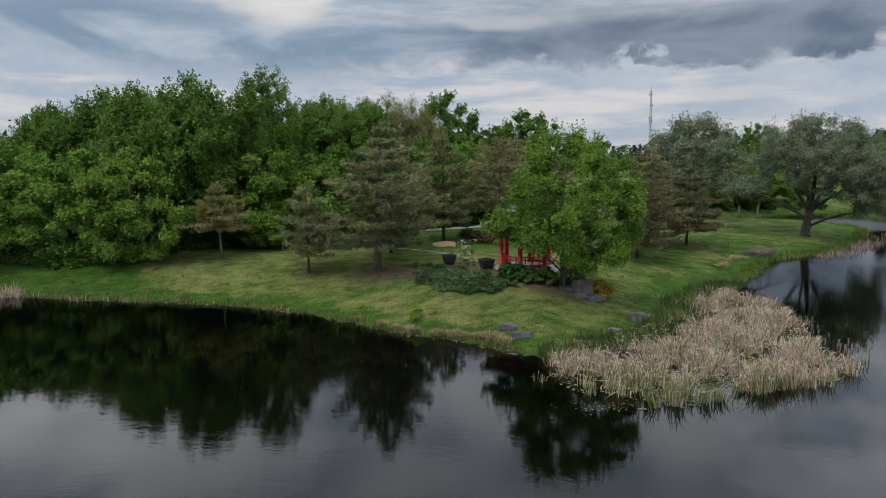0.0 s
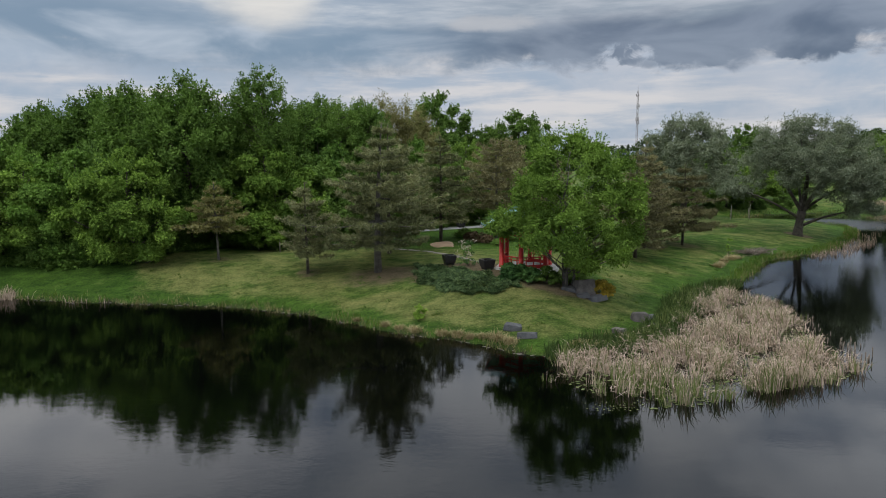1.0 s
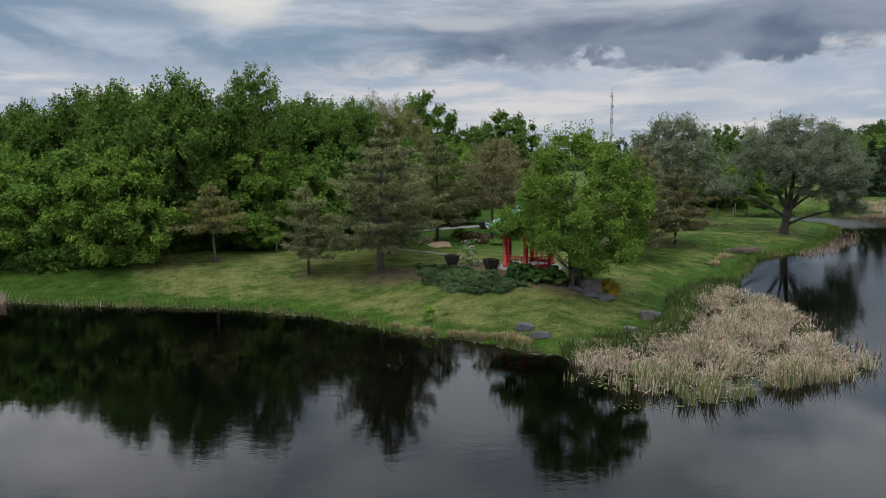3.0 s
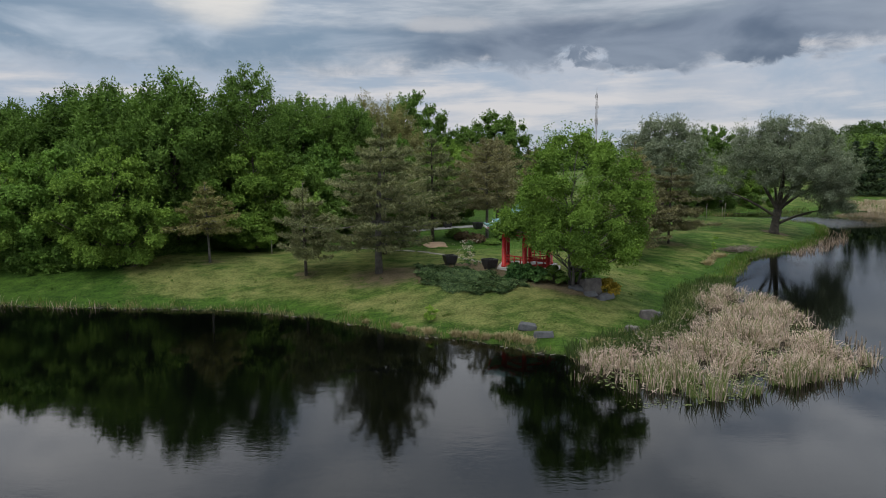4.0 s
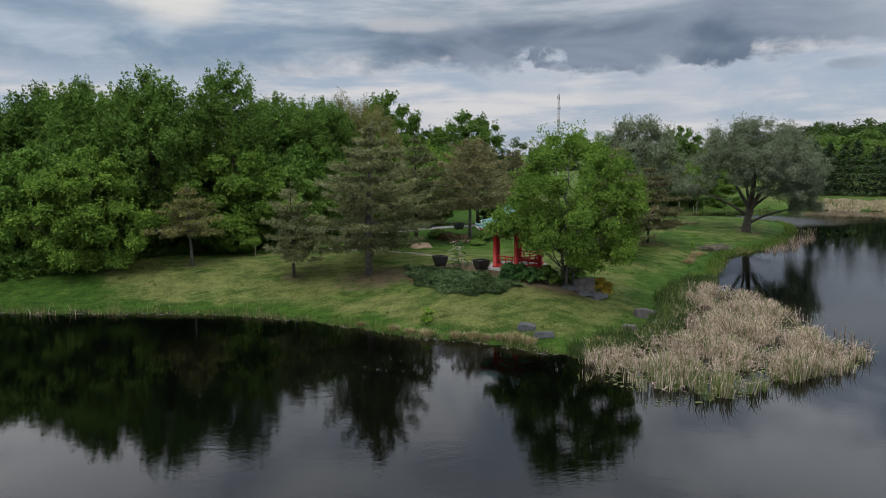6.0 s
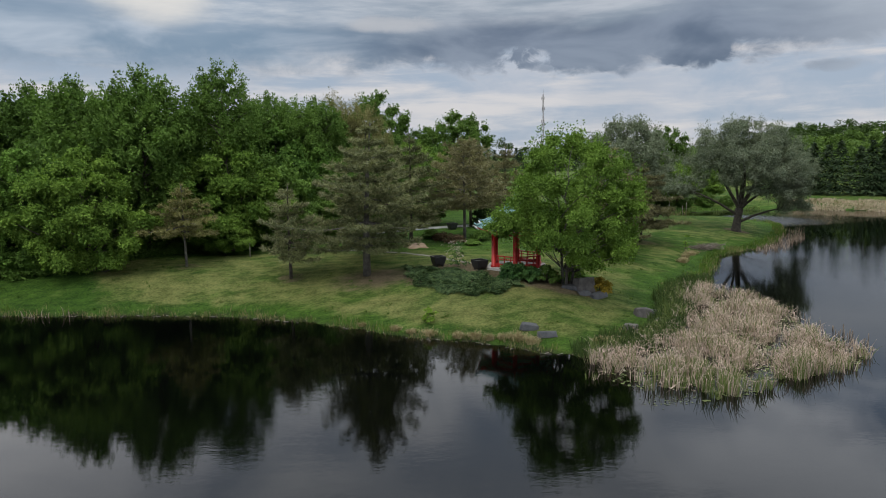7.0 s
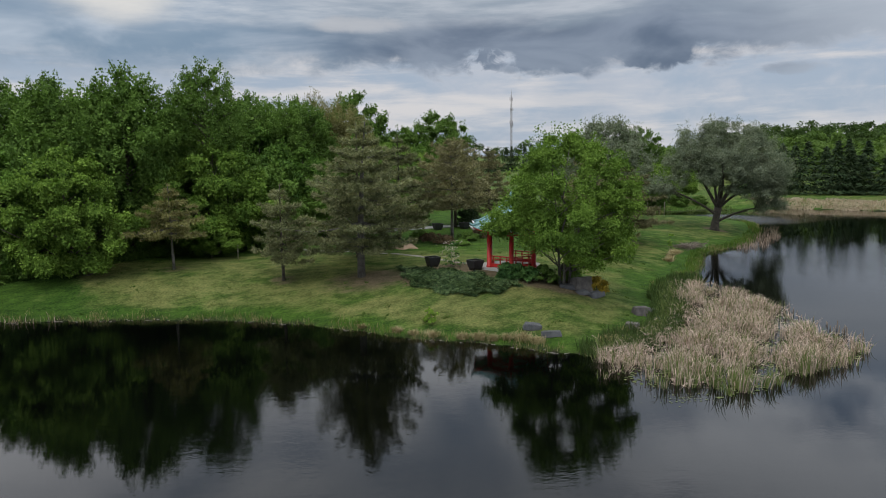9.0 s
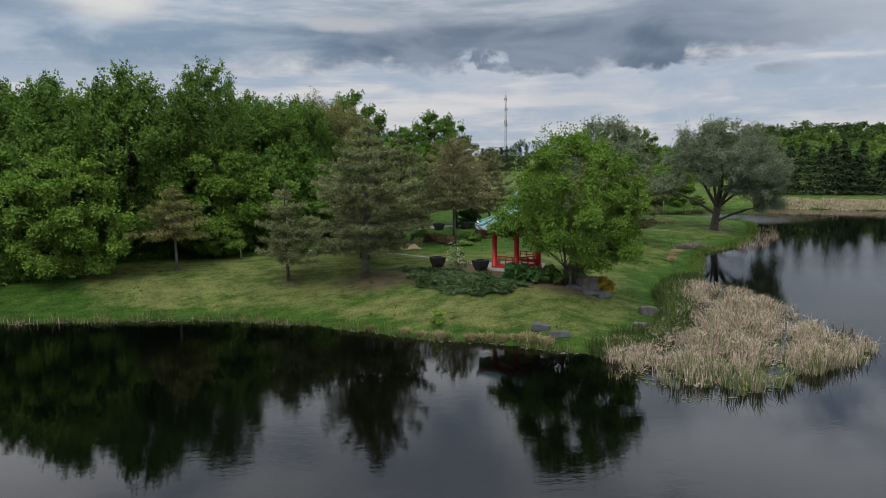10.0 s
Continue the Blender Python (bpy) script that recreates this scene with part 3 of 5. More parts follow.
def leafy_tree(name, m, label, h, r, seed, leaf_mat, shape="full", base=0.2, heads=36, hr=(0.9, 1.4), count=22, per=26, leaf=(0.16, 0.13), spray_r=0.45, plume=0.0,
               bark=None, stems=1, shift=(0.0, 0.0), group="", girth=0.017, flat=0.8, extra=(), lobes=0.25, core=0.3, inner=8.0, clear_below=None):
    """A broad-leaved tree: stems, a bough to each head of foliage, twigs, and leaves in sprays."""
    rng = np.random.default_rng(seed)
    ob = thing(name, m, label, "tree", group)
    z0 = h * base
    ph = rng.random(4) * 6.28
    nc = 700
    t, a = rng.random(nc) ** 0.9, rng.random(nc) * 2 * math.pi
    wob = 1 + lobes * (0.5 * np.sin(3 * a + ph[0] + 4 * t) + 0.4 * np.sin(5 * a + ph[1] - 6 * t) + 0.3 * np.sin(2 * a + ph[2]))
    deep = np.where(rng.random(nc) < core, rng.uniform(0.25, 0.75, nc), rng.uniform(0.8, 1.0, nc))
    mean = 0.5 * (hr[0] + hr[1])
    rad = np.maximum(np.interp(t, *SHAPES[shape]) * r * wob - mean * 0.55, 0.05) * deep
    cand = np.stack([rad * np.cos(a) + shift[0], rad * np.sin(a) + shift[1], z0 + mean * 0.5 + t * (h - z0 - mean * 1.25)], 1)
    c = spread_out(rng, cand, heads)
    q = np.clip((c[:, 2] - z0) / (h - z0), 0, 1)
    cr = rng.uniform(*hr, heads) * (1.0 - 0.35 * q)
    if clear_below:      # no boughs low down on one side
        keep = (c[:, 0] > clear_below[0]) | (c[:, 2] > clear_below[1])
        c, cr = c[keep], cr[keep]
    for ex, ey, ez, er in extra:        # separate boughs
        c = np.concatenate([c, [(ex, ey, ez)]])
        cr = np.concatenate([cr, [er]])
    geo = Geo()
    r0 = h * girth
    forks = []
    for st in range(stems):
        ang = 2 * math.pi * st / stems + ph[3]
        sp = 0.0 if stems == 1 else 0.24 * r
        end = np.array([sp * math.cos(ang) + shift[0] * 0.8, sp * math.sin(ang) + shift[1] * 0.8, h * (0.86 - 0.08 * st)])
        pts, rr = [], []
        for i in range(9):
            k = i / 8
            p = end * k + np.array([math.cos(ang), math.sin(ang), 0]) * (0.10 * stems if stems > 1 else 0) * (1 - k)
            p[:2] += rng.normal(size=2) * 0.015 * h * math.sin(math.pi * k)
            p[2] -= 0.25 if i == 0 else 0
            pts.append(tuple(p))
            rr.append(r0 * (1.35 if i == 0 else 1.0) * (1 - 0.88 * k) / (1 if stems == 1 else 1.35))
        geo.tube(pts, rr, 8)
        forks.append((np.array(pts), rr))
    for i in range(len(c)):
        pts, rr = forks[i % stems]
        want = c[i, 2] - 0.5 * math.hypot(c[i, 0] - shift[0], c[i, 1] - shift[1]) - 0.4
        k = int(np.argmin(np.abs(pts[:, 2] - max(want, z0 * 0.8))))
        bough(rng, geo, pts[k], c[i], max(rr[k] * 0.5, 0.03), 0.02, sides=4, sag=0.05)
        for _ in range(3):
            e = c[i] + unit(rng.normal(size=3) + np.array([0, 0, 0.4])) * cr[i] * 0.85
            bough(rng, geo, c[i], e, 0.02, 0.006, sides=3, steps=2)
    part("trunk", geo.mesh("trunk", bark or M_BARK), ob)
    mid = np.array([shift[0], shift[1], z0 + 0.4 * (h - z0)])
    part("crown", quads_mesh("crown", leaf_heads(rng, c, cr, mid, count, per, leaf, spray_r, plume, flat, inner), leaf_mat), ob)
    return ob


def sprays(rng, p, d, count, length, width, spread=0.55, lift=0.25):
    """Needle tufts: narrow leaves that fan out from points p along d."""
    n = len(p) * count
    pp, dd = np.repeat(p, count, 0), np.repeat(d, count, 0)
    dd = unit(dd + rng.normal(size=(n, 3)) * spread + np.array([0, 0, lift]))
    nrm = unit(np.array([0, 0, 1.0]) + rng.normal(size=(n, 3)) * 0.55)
    s = rng.uniform(0.65, 1.25, n)
    pp = pp + rng.normal(size=(n, 3)) * length * 0.22
    return leaf_quads(pp, dd, nrm, length * s, width * s)


def conifer(name, m, label, h, r, seed, mat, base=0.22, whorls=16, arms=7, droop=0.12, tuft=0.42, dense=1.0, shape=1.0, bark=None, tiers=0.0,
            lean=(0.0, 0.0), category="conifer", group="", upturn=0.1, count=5, ragged=0.3, girth=0.017):
    """A needle tree: a straight trunk, whorls of arms with side twigs, tufts of needles on them."""
    rng = np.random.default_rng(seed)
    ob = thing(name, m, label, category, group)
    geo = Geo()
    trunk = [(lean[0] * h * q * q + 0.05 * math.sin(3 * q + seed), lean[1] * h * q * q, h * q - (0.2 if q == 0 else 0)) for q in np.linspace(0, 1, 9)]
    geo.tube(trunk, [h * girth * (1 - 0.9 * q) + 0.012 for q in np.linspace(0, 1, 9)], 8)
    P, D = [], []
    for w in range(whorls):
        t = (w + rng.uniform(-0.25, 0.25)) / whorls
        t = min(max(t, 0.0), 0.985)
        z = h * (base + (1 - base) * t)
        q = z / h
        ax = np.array([lean[0] * h * q * q, lean[1] * h * q * q, 0])
        reach = r * (1 - t) ** shape * min(1.0, 0.62 + 1.9 * t)
        reach *= 1 + tiers * math.sin(w * 2.1 + seed)
        for k in range(arms if t < 0.8 else max(3, arms - 2)):
            a = 2 * math.pi * (k + rng.random() * 0.8) / arms + w * 0.9
            L = max(reach * rng.uniform(1 - ragged * 1.4, 1 + ragged * 0.6), 0.22)
            out = np.array([math.cos(a), math.sin(a), 0.0])
            side = np.array([-math.sin(a), math.cos(a), 0.0])
            z1 = z + rng.uniform(-0.05, 0.05)
            steps = 5
            pts = []
            for i in range(steps + 1):
                u = i / steps
                pts.append(ax + out * L * u + np.array([0, 0, z1 + (0.55 * (t - 0.35)) * L * u * 0.6 - droop * L * math.sin(math.pi * u * 0.9) + upturn * L * u * u]))
            geo.tube([tuple(p) for p in pts], [0.012 * L * (1 - 0.8 * i / steps) + 0.008 for i in range(steps + 1)], 4, cap=False)
            n = max(3, int(L * 6.5 * dense))
            for _ in range(n):
                u = 0.22 + 0.78 * rng.random() ** 0.7
                f = u * steps
                i = min(int(f), steps - 1)
                b = pts[i] + (pts[i + 1] - pts[i]) * (f - i)
                wd = L * 0.36 * (1.08 - u) + 0.10
                off = rng.uniform(-1, 1)
                P.append(b + side * off * wd + np.array([0, 0, rng.normal() * 0.06]))
                D.append(out * 0.8 + side * off * 0.8)
    P.append(np.array([lean[0] * h, lean[1] * h, h - 0.1]))
    D.append(np.array([0, 0, 1.0]))
    part("trunk", geo.mesh("trunk", bark or M_BARK), ob)
    q = sprays(rng, np.array(P), unit(np.array(D)), count + 9, tuft * 0.70, tuft * 0.14, 0.8, 0.12)
    part("crown", quads_mesh("crown", q, mat), ob)
    return ob


def twin(ob, x, y, s=1.0, turn=0.0, tall=1.0, label=""):
    c = copy_thing(ob, pose(x, y, gz(x, y) - 0.1, 0, 0, turn) @ Matrix.Diagonal((s, s, s * tall, 1)))
    if label:
        tagged(c, label)
    return c


# the maple that leans over the pavilion
leafy_tree("maple_tree", at(8.9, 45.2), "bright green leafy maple leaning over the pavilion", 10.4, 4.9, 17, M_LEAF_MAPLE, "maple", base=0.14, heads=58, hr=(0.55, 1.35), count=44, per=28,
           leaf=(0.125, 0.105), spray_r=0.38, plume=0.22, stems=3, shift=(0.15, 0.0), bark=M_BARK_GREY, girth=0.013, lobes=0.34, core=0.3, flat=0.6, inner=6.0, clear_below=(-0.9, 3.6),
           extra=((-5.0, 0.4, 4.1, 0.6), (-4.2, 0.9, 3.7, 0.55), (-4.0, 0.2, 4.5, 0.7), (-2.6, -0.6, 3.3, 0.75), (-1.7, -0.9, 2.9, 0.6), (-2.9, 0.0, 4.3, 0.8), (0.2, 0.5, 3.4, 0.9), (1.0, 0.9, 2.6, 0.8), (-0.5, 1.1, 4.6, 1.0), (1.8, 0.4, 4.2, 0.9), (0.3, -1.4, 2.1, 0.7), (1.3, -0.6, 1.8, 0.7), (3.2, 0.0, 2.7, 0.8), (4.2, 0.4, 3.4, 0.8), (-1.0, 0.0, 9.9, 0.6), (0.5, 0.2, 9.9, 0.7), (1.6, -0.3, 9.3, 0.8), (-1.8, 0.2, 9.0, 0.7)))

# pines on the lawn
conifer("pine_tree", at(-19.95, 55.0), "small pine with tan-green flat crown and bare pale trunk", 6.7, 4.2, 21, M_NEEDLE_TAN, base=0.42, whorls=8, arms=9, droop=0.02,
        tuft=0.40, dense=1.5, shape=1.25, bark=M_BARK_GREY, group="pines on the lawn", upturn=0.0, ragged=0.4)
conifer("pine_tree", at(-10.9, 51.1), "young dull green pine with ragged low crown", 7.2, 3.6, 22, M_NEEDLE, base=0.25, whorls=10, arms=8, droop=0.10,
        tuft=0.38, dense=1.8, shape=0.9, group="pines on the lawn", ragged=0.5)
conifer("pine_tree", at(-5.05, 50.2), "large broad grey-green pine with layered boughs", 11.4, 6.2, 23, M_NEEDLE, base=0.20, whorls=11, arms=12, droop=0.06,
        tuft=0.42, dense=1.7, shape=0.95, group="pines on the lawn", ragged=0.38, lean=(0.04, 0), tiers=0.16, bark=M_BARK_GREY, girth=0.026)
conifer("pine_tree", at(-5.4, 57.6), "grey-green pine standing behind a larger pine", 11.2, 5.8, 24, M_NEEDLE, base=0.22, whorls=11, arms=11, droop=0.06,
        tuft=0.44, dense=1.15, shape=0.85, group="pines on the lawn", ragged=0.4)
conifer("pine_tree", at(-1.6, 66.0), "dull green pine at the back of the garden", 10.4, 5.4, 25, M_NEEDLE, base=0.24, whorls=12, arms=10, droop=0.06,
        tuft=0.46, dense=1.1, shape=0.8, group="pines on the lawn", ragged=0.4)
conifer("pine_tree", at(3.9, 68.7), "sparse brownish pine with a bare lower trunk", 10.0, 4.9, 26, M_NEEDLE_BROWN, base=0.33, whorls=12, arms=10, droop=0.0,
        tuft=0.44, dense=1.0, shape=0.55, group="pines on the lawn", upturn=0.2, bark=M_BARK_GREY)
conifer("pine_tree", at(5.6, 79.5), "brownish pine beside the park path", 10.5, 5.4, 27, M_NEEDLE_BROWN, base=0.24, whorls=12, arms=10, droop=0.05,
        tuft=0.5, dense=0.9, shape=0.65, group="pines on the lawn")
conifer("pine_tree", at(10.5, 84.0), "dark brownish pine behind the pavilion", 9.5, 4.6, 28, M_NEEDLE_BROWN, base=0.18, whorls=12, arms=8, droop=0.08,
        tuft=0.5, dense=0.9, shape=0.7, group="pines on the lawn")
conifer("fir_tree", at(23.1, 70.3), "brown-green fir with flat spreading tiers", 8.2, 4.9, 31, M_NEEDLE_BROWN, base=0.22, whorls=9, arms=10, droop=0.05,
        tuft=0.44, dense=1.5, shape=0.75, tiers=0.25, group="firs by the shore", upturn=0.0)
conifer("fir_tree", at(16.4, 60.6), "tall brownish fir behind the maple", 9.4, 4.5, 32, M_NEEDLE_BROWN, base=0.15, whorls=11, arms=9, droop=0.06,
        tuft=0.44, dense=1.3, shape=0.8, tiers=0.2, group="firs by the shore")
conifer("fir_tree", at(18.6, 67.5), "tall brownish fir with drooping boughs", 10.4, 4.6, 33, M_NEEDLE_BROWN, base=0.15, whorls=12, arms=9, droop=0.08,
        tuft=0.46, dense=1.2, shape=0.8, tiers=0.15, group="firs by the shore")

# willows
def willow(m, label, seed, lobes, limbs, count, per, leaf, spray_r, scale=1.0):
    """A short stout trunk that forks into limbs, each with a mass of fine hanging foliage at its end; lobes: x, y, z and radius of each mass."""
    rng = np.random.default_rng(seed)
    ob = thing("willow_tree", m, label, "willow", "willows")
    geo = Geo()
    fork = np.array([0.3, 0, 2.9])
    geo.tube([(-0.05, 0, -0.3), (-0.05, 0, 0.25), (0.05, 0, 1.2), (0.16, 0, 2.1), tuple(fork)], [0.74, 0.56, 0.47, 0.46, 0.48], 10)
    part("trunk", geo.mesh("trunk", M_BARK), ob)
    ends = []
    for start, end, r0 in limbs:
        g = Geo()
        bough(rng, g, start, end, r0, 0.06, 0.07, 7, 6, sag=0.05)
        for _ in range(5):
            u = rng.uniform(0.45, 0.95)
            b = np.array(start) + (np.array(end) - np.array(start)) * u
            bough(rng, g, b, b + unit(rng.normal(size=3) + np.array([0, 0, 0.7])) * rng.uniform(1.0, 2.2), 0.06, 0.02, 0.1, 5, 4)
        part("limb", g, ob, "", M_BARK, True)
        ends.append((np.array(start, float), np.array(end, float)))
    twigs = Geo()
    heads, hr = [], []
    for x, y, z, r in lobes:
        c = np.array([x, y, z], float)
        e0 = min(ends, key=lambda se: np.linalg.norm(se[1] - c))[1]
        bough(rng, twigs, e0, c, 0.05, 0.02, 0.06, 5, 3)
        u = unit(rng.normal(size=(400, 3)))
        cand = c + u * r * rng.uniform(0.45, 0.9, (400, 1)) * np.array([1, 1, 0.85])
        k = max(4, int(round(4.2 * r * r / 1.6)))
        hs = spread_out(rng, cand, k)
        for hc in hs[::2]:
            bough(rng, twigs, c, hc, 0.025, 0.01, 0.1, 4, 3)
        heads.append(hs)
        hr.append(rng.uniform(0.55, 0.95, k) * min(1.0, 0.55 + 0.25 * r))
    part("twigs", twigs, ob, "", M_BARK, True)
    heads, hr = np.concatenate(heads), np.concatenate(hr)
    q = leaf_heads(rng, heads, hr, np.array([1.0, 0, 5.5]), count, per, leaf, spray_r, 0.3, 0.9, 6.0, hang=0.18)
    part("crown", quads_mesh("crown", q, M_LEAF_WILLOW), ob)
    return ob


FORK = (0.3, 0.0, 2.8)
willow(at(39.6, 82.2), "old grey-green willow with spreading limbs at the water", 41,
       [(-3.4, 0.5, 11.0, 1.8), (-0.9, -0.6, 11.9, 1.8), (1.4, 0.8, 12.1, 1.9), (3.8, -0.3, 11.3, 1.9), (5.9, 0.6, 10.0, 1.9), (-4.6, -1.0, 9.0, 1.6), (-2.2, -2.6, 9.2, 1.8), (0.9, -3.2, 9.6, 1.9),
        (3.9, -2.9, 8.9, 1.9), (6.9, -1.2, 7.9, 1.8), (-2.6, -3.2, 7.0, 1.4), (0.2, -3.9, 7.4, 1.5), (2.4, -3.8, 7.6, 1.6), (5.6, -3.4, 7.6, 1.6), (-0.4, 0.4, 8.2, 1.6), (2.6, 0.6, 8.4, 1.6), (0.4, -2.6, 5.4, 0.9), (2.6, -3.0, 5.2, 1.2),
        (7.6, 0.8, 6.3, 1.6), (6.0, -2.4, 6.0, 1.7), (4.2, -3.4, 5.6, 1.5), (6.6, -0.6, 4.0, 1.4), (4.9, -1.8, 3.4, 1.1), (-3.9, 2.6, 8.4, 1.7),
        (-0.6, 3.4, 9.6, 1.9), (2.8, 3.6, 9.8, 1.9), (5.8, 3.0, 8.0, 1.8), (2.0, -1.0, 7.0, 1.3), (-1.9, -1.6, 6.7, 1.1), (-5.2, -0.6, 6.3, 1.3), (-7.0, -0.4, 6.0, 1.2), (-8.2, -0.2, 5.4, 0.9), (-6.2, 0.4, 5.2, 0.8), (8.2, -0.4, 2.9, 0.8)],
       [(FORK, (-3.2, 0.3, 9.4), 0.26), (FORK, (-0.6, -1.2, 10.2), 0.27), (FORK, (1.6, 0.6, 10.2), 0.30), (FORK, (4.2, -0.8, 9.4), 0.30), (FORK, (5.4, 1.2, 7.8), 0.26), (FORK, (0.6, 2.8, 8.4), 0.24), (FORK, (4.4, -2.2, 6.2), 0.22),
        ((0.0, 0.0, 2.1), (-7.4, -0.3, 5.6), 0.19), ((0.2, 0.0, 1.1), (5.0, -1.2, 2.9), 0.20)],
       17, 26, (0.21, 0.066), 0.42)
willow(at(30.2, 97.7), "grey-green willow behind the firs", 42,
       [(-3.6, 0, 10.2, 1.9), (-1.2, 0.5, 11.9, 1.9), (1.4, -0.3, 12.0, 2.0), (3.8, 0.2, 10.6, 1.9), (-4.6, -0.6, 7.6, 1.9), (-1.6, -2.4, 9.0, 2.0), (1.8, -2.6, 8.8, 2.0), (4.9, -1.0, 7.8, 1.9), (0.2, -3.2, 6.2, 1.9), (3.2, -2.6, 5.4, 1.8), (-3.0, -2.6, 5.6, 1.8), (0, 2.5, 9.0, 2.0), (5.4, 0, 5.0, 1.6)],
       [(FORK, (-3.0, 0, 8.8), 0.25), (FORK, (0.4, 0.4, 9.8), 0.28), (FORK, (3.4, 0, 8.6), 0.25), (FORK, (0.0, -2.4, 7.0), 0.22)],
       13, 20, (0.32, 0.10), 0.55)

# the wood on the rise: a few kinds, each with its own growth, repeated
leafy_tree("maple_tree", at(-27.6, 55.0), "bright green leafy maple at the edge of the wood", 10.2, 4.3, 58, M_LEAF_LIGHT, "maple", 0.04, 46, (0.75, 1.4), 36, 24, (0.175, 0.15), 0.42, 0.15, group="trees of the wood", flat=0.65, lobes=0.35)
proto = [
    leafy_tree("maple_tree", at(-33.5, 56.8), "leafy green maple at the edge of the wood", 9.9, 4.4, 51, M_LEAF, "full", 0.02, 40, (0.95, 1.6), 34, 24, (0.195, 0.165), 0.42, 0.12, group="trees of the wood", flat=0.7, lobes=0.35),
    leafy_tree("ash_tree", at(-24.9, 61.0), "tall dark green ash with feathery top", 15.9, 4.7, 52, M_LEAF_DARK, "tall", 0.22, 60, (0.95, 1.5), 22, 22, (0.22, 0.165), 0.46, 0.5, group="trees of the wood", flat=1.1, core=0.15),
    leafy_tree("poplar_tree", at(-18.9, 64.6), "tall open-crowned poplar standing above the wood", 17.3, 3.5, 53, M_LEAF_DARK, "round", 0.40, 64, (0.5, 0.85), 16, 20, (0.18, 0.13), 0.40, 0.5, group="trees of the wood", flat=1.1, core=0.5, lobes=0.12, inner=4.0),
    leafy_tree("boxelder_tree", at(-18.2, 62.8), "yellow-green leafy boxelder at the edge of the wood", 10.6, 4.9, 54, M_LEAF_LIGHT, "full", 0.14, 42, (1.0, 1.7), 34, 24, (0.205, 0.17), 0.44, 0.12, group="trees of the wood", flat=0.65, lobes=0.35),
    leafy_tree("understory_tree", at(-27.2, 61.8), "dense dark green understory tree", 8.6, 3.8, 55, M_LEAF_DARK, "full", 0.0, 30, (1.0, 1.5), 22, 20, (0.23, 0.19), 0.46, 0.2, group="trees of the wood"),
]
maple, ash, poplar, boxelder, understory = proto
for ob, x, y, s, turn, tall in (
        (boxelder, -38.5, 57.0, 0.95, 30, 0.95), (maple, -43.5, 60.0, 1.1, 150, 1.0), (maple, -24.2, 62.6, 0.6, 200, 0.9),
        (understory, -31.0, 55.4, 0.55, 40, 0.8), (understory, -35.8, 55.2, 0.55, 140, 0.8), (understory, -21.5, 66.2, 0.85, 90, 0.9), (understory, -12.6, 71.5, 0.95, 10, 0.9),
        (understory, -9.0, 73.0, 0.9, 250, 0.8), (maple, -11.5, 74.5, 1.0, 280, 1.0), (boxelder, -18.0, 59.6, 0.40, 120, 0.9), (understory, -15.6, 67.6, 1.1, 200, 1.0), (understory, -29.5, 60.0, 1.0, 310, 1.0), (understory, -33.8, 60.4, 1.15, 110, 1.1),
        (ash, -31.5, 63.0, 0.97, 120, 1.0), (ash, -38.4, 68.5, 1.0, 210, 0.98), (understory, -30.2, 58.4, 1.1, 60, 1.2), (ash, -43.5, 65.5, 0.9, 30, 0.93), (ash, -50.0, 64.0, 0.85, 80, 0.93), (maple, -49.0, 58.5, 1.15, 15, 1.0),
        (ash, -28.4, 67.0, 0.95, 260, 0.92), (maple, -15.8, 73.0, 1.15, 330, 1.05), (poplar, -17.6, 75.0, 0.95, 50, 0.9), (poplar, -14.2, 76.5, 0.95, 160, 0.91), (poplar, -11.4, 78.5, 0.95, 200, 0.9),
        (ash, -22.4, 71.0, 0.95, 170, 0.95), (ash, -13.0, 82.0, 1.0, 300, 0.95), (ash, -35.0, 71.0, 1.03, 10, 0.96), (ash, -45.5, 70.5, 0.95, 150, 0.96), (understory, -4.6, 79.0, 1.0, 75, 1.05),
        (maple, -6.0, 84.0, 1.1, 60, 1.0), (understory, -1.0, 84.0, 1.1, 20, 1.0), (ash, -18.5, 84.0, 1.05, 240, 0.95), (understory, -17.4, 70.8, 1.0, 130, 1.0), (understory, -24.6, 66.0, 1.2, 280, 1.1)):
    twin(ob, x, y, s, turn, tall)
# trees with budding, brownish tops
bud = leafy_tree("budding_poplar_tree", at(-11.4, 88.5), "tall poplar with brownish budding twigs", 16.0, 4.2, 56, M_LEAF_BROWN, "tall", 0.25, 50, (0.6, 1.1), 24, 20, (0.26, 0.07), 0.55, 0.9, group="trees of the wood", flat=1.3)
twin(bud, -8.0, 90.0, 0.97, 90)
# open-crowned trees at the back of the park
oak = leafy_tree("oak_tree", at(-7.0, 121.0), "open-crowned green oak at the back of the park", 19.8, 5.8, 57, M_LEAF_DARK, "round", 0.25, 52, (0.9, 1.6), 22, 20, (0.32, 0.25), 0.62, 0.25, group="park trees", core=0.3, lobes=0.4)
twin(oak, 7.6, 121.5, 0.95, 130, 0.87)
twin(oak, 1.5, 125.0, 0.78, 50, 0.9)
twin(boxelder, -1.0, 104.0, 1.1, 200, 1.0)
twin(maple, 4.0, 110.0, 1.1, 100, 0.95)
twin(boxelder, 44.0, 122.0, 1.0, 75, 1.0, "yellow-green leafy tree beside the willow")
twin(boxelder, 38.0, 118.0, 0.9, 175, 1.0, "yellow-green leafy tree beside the willow")
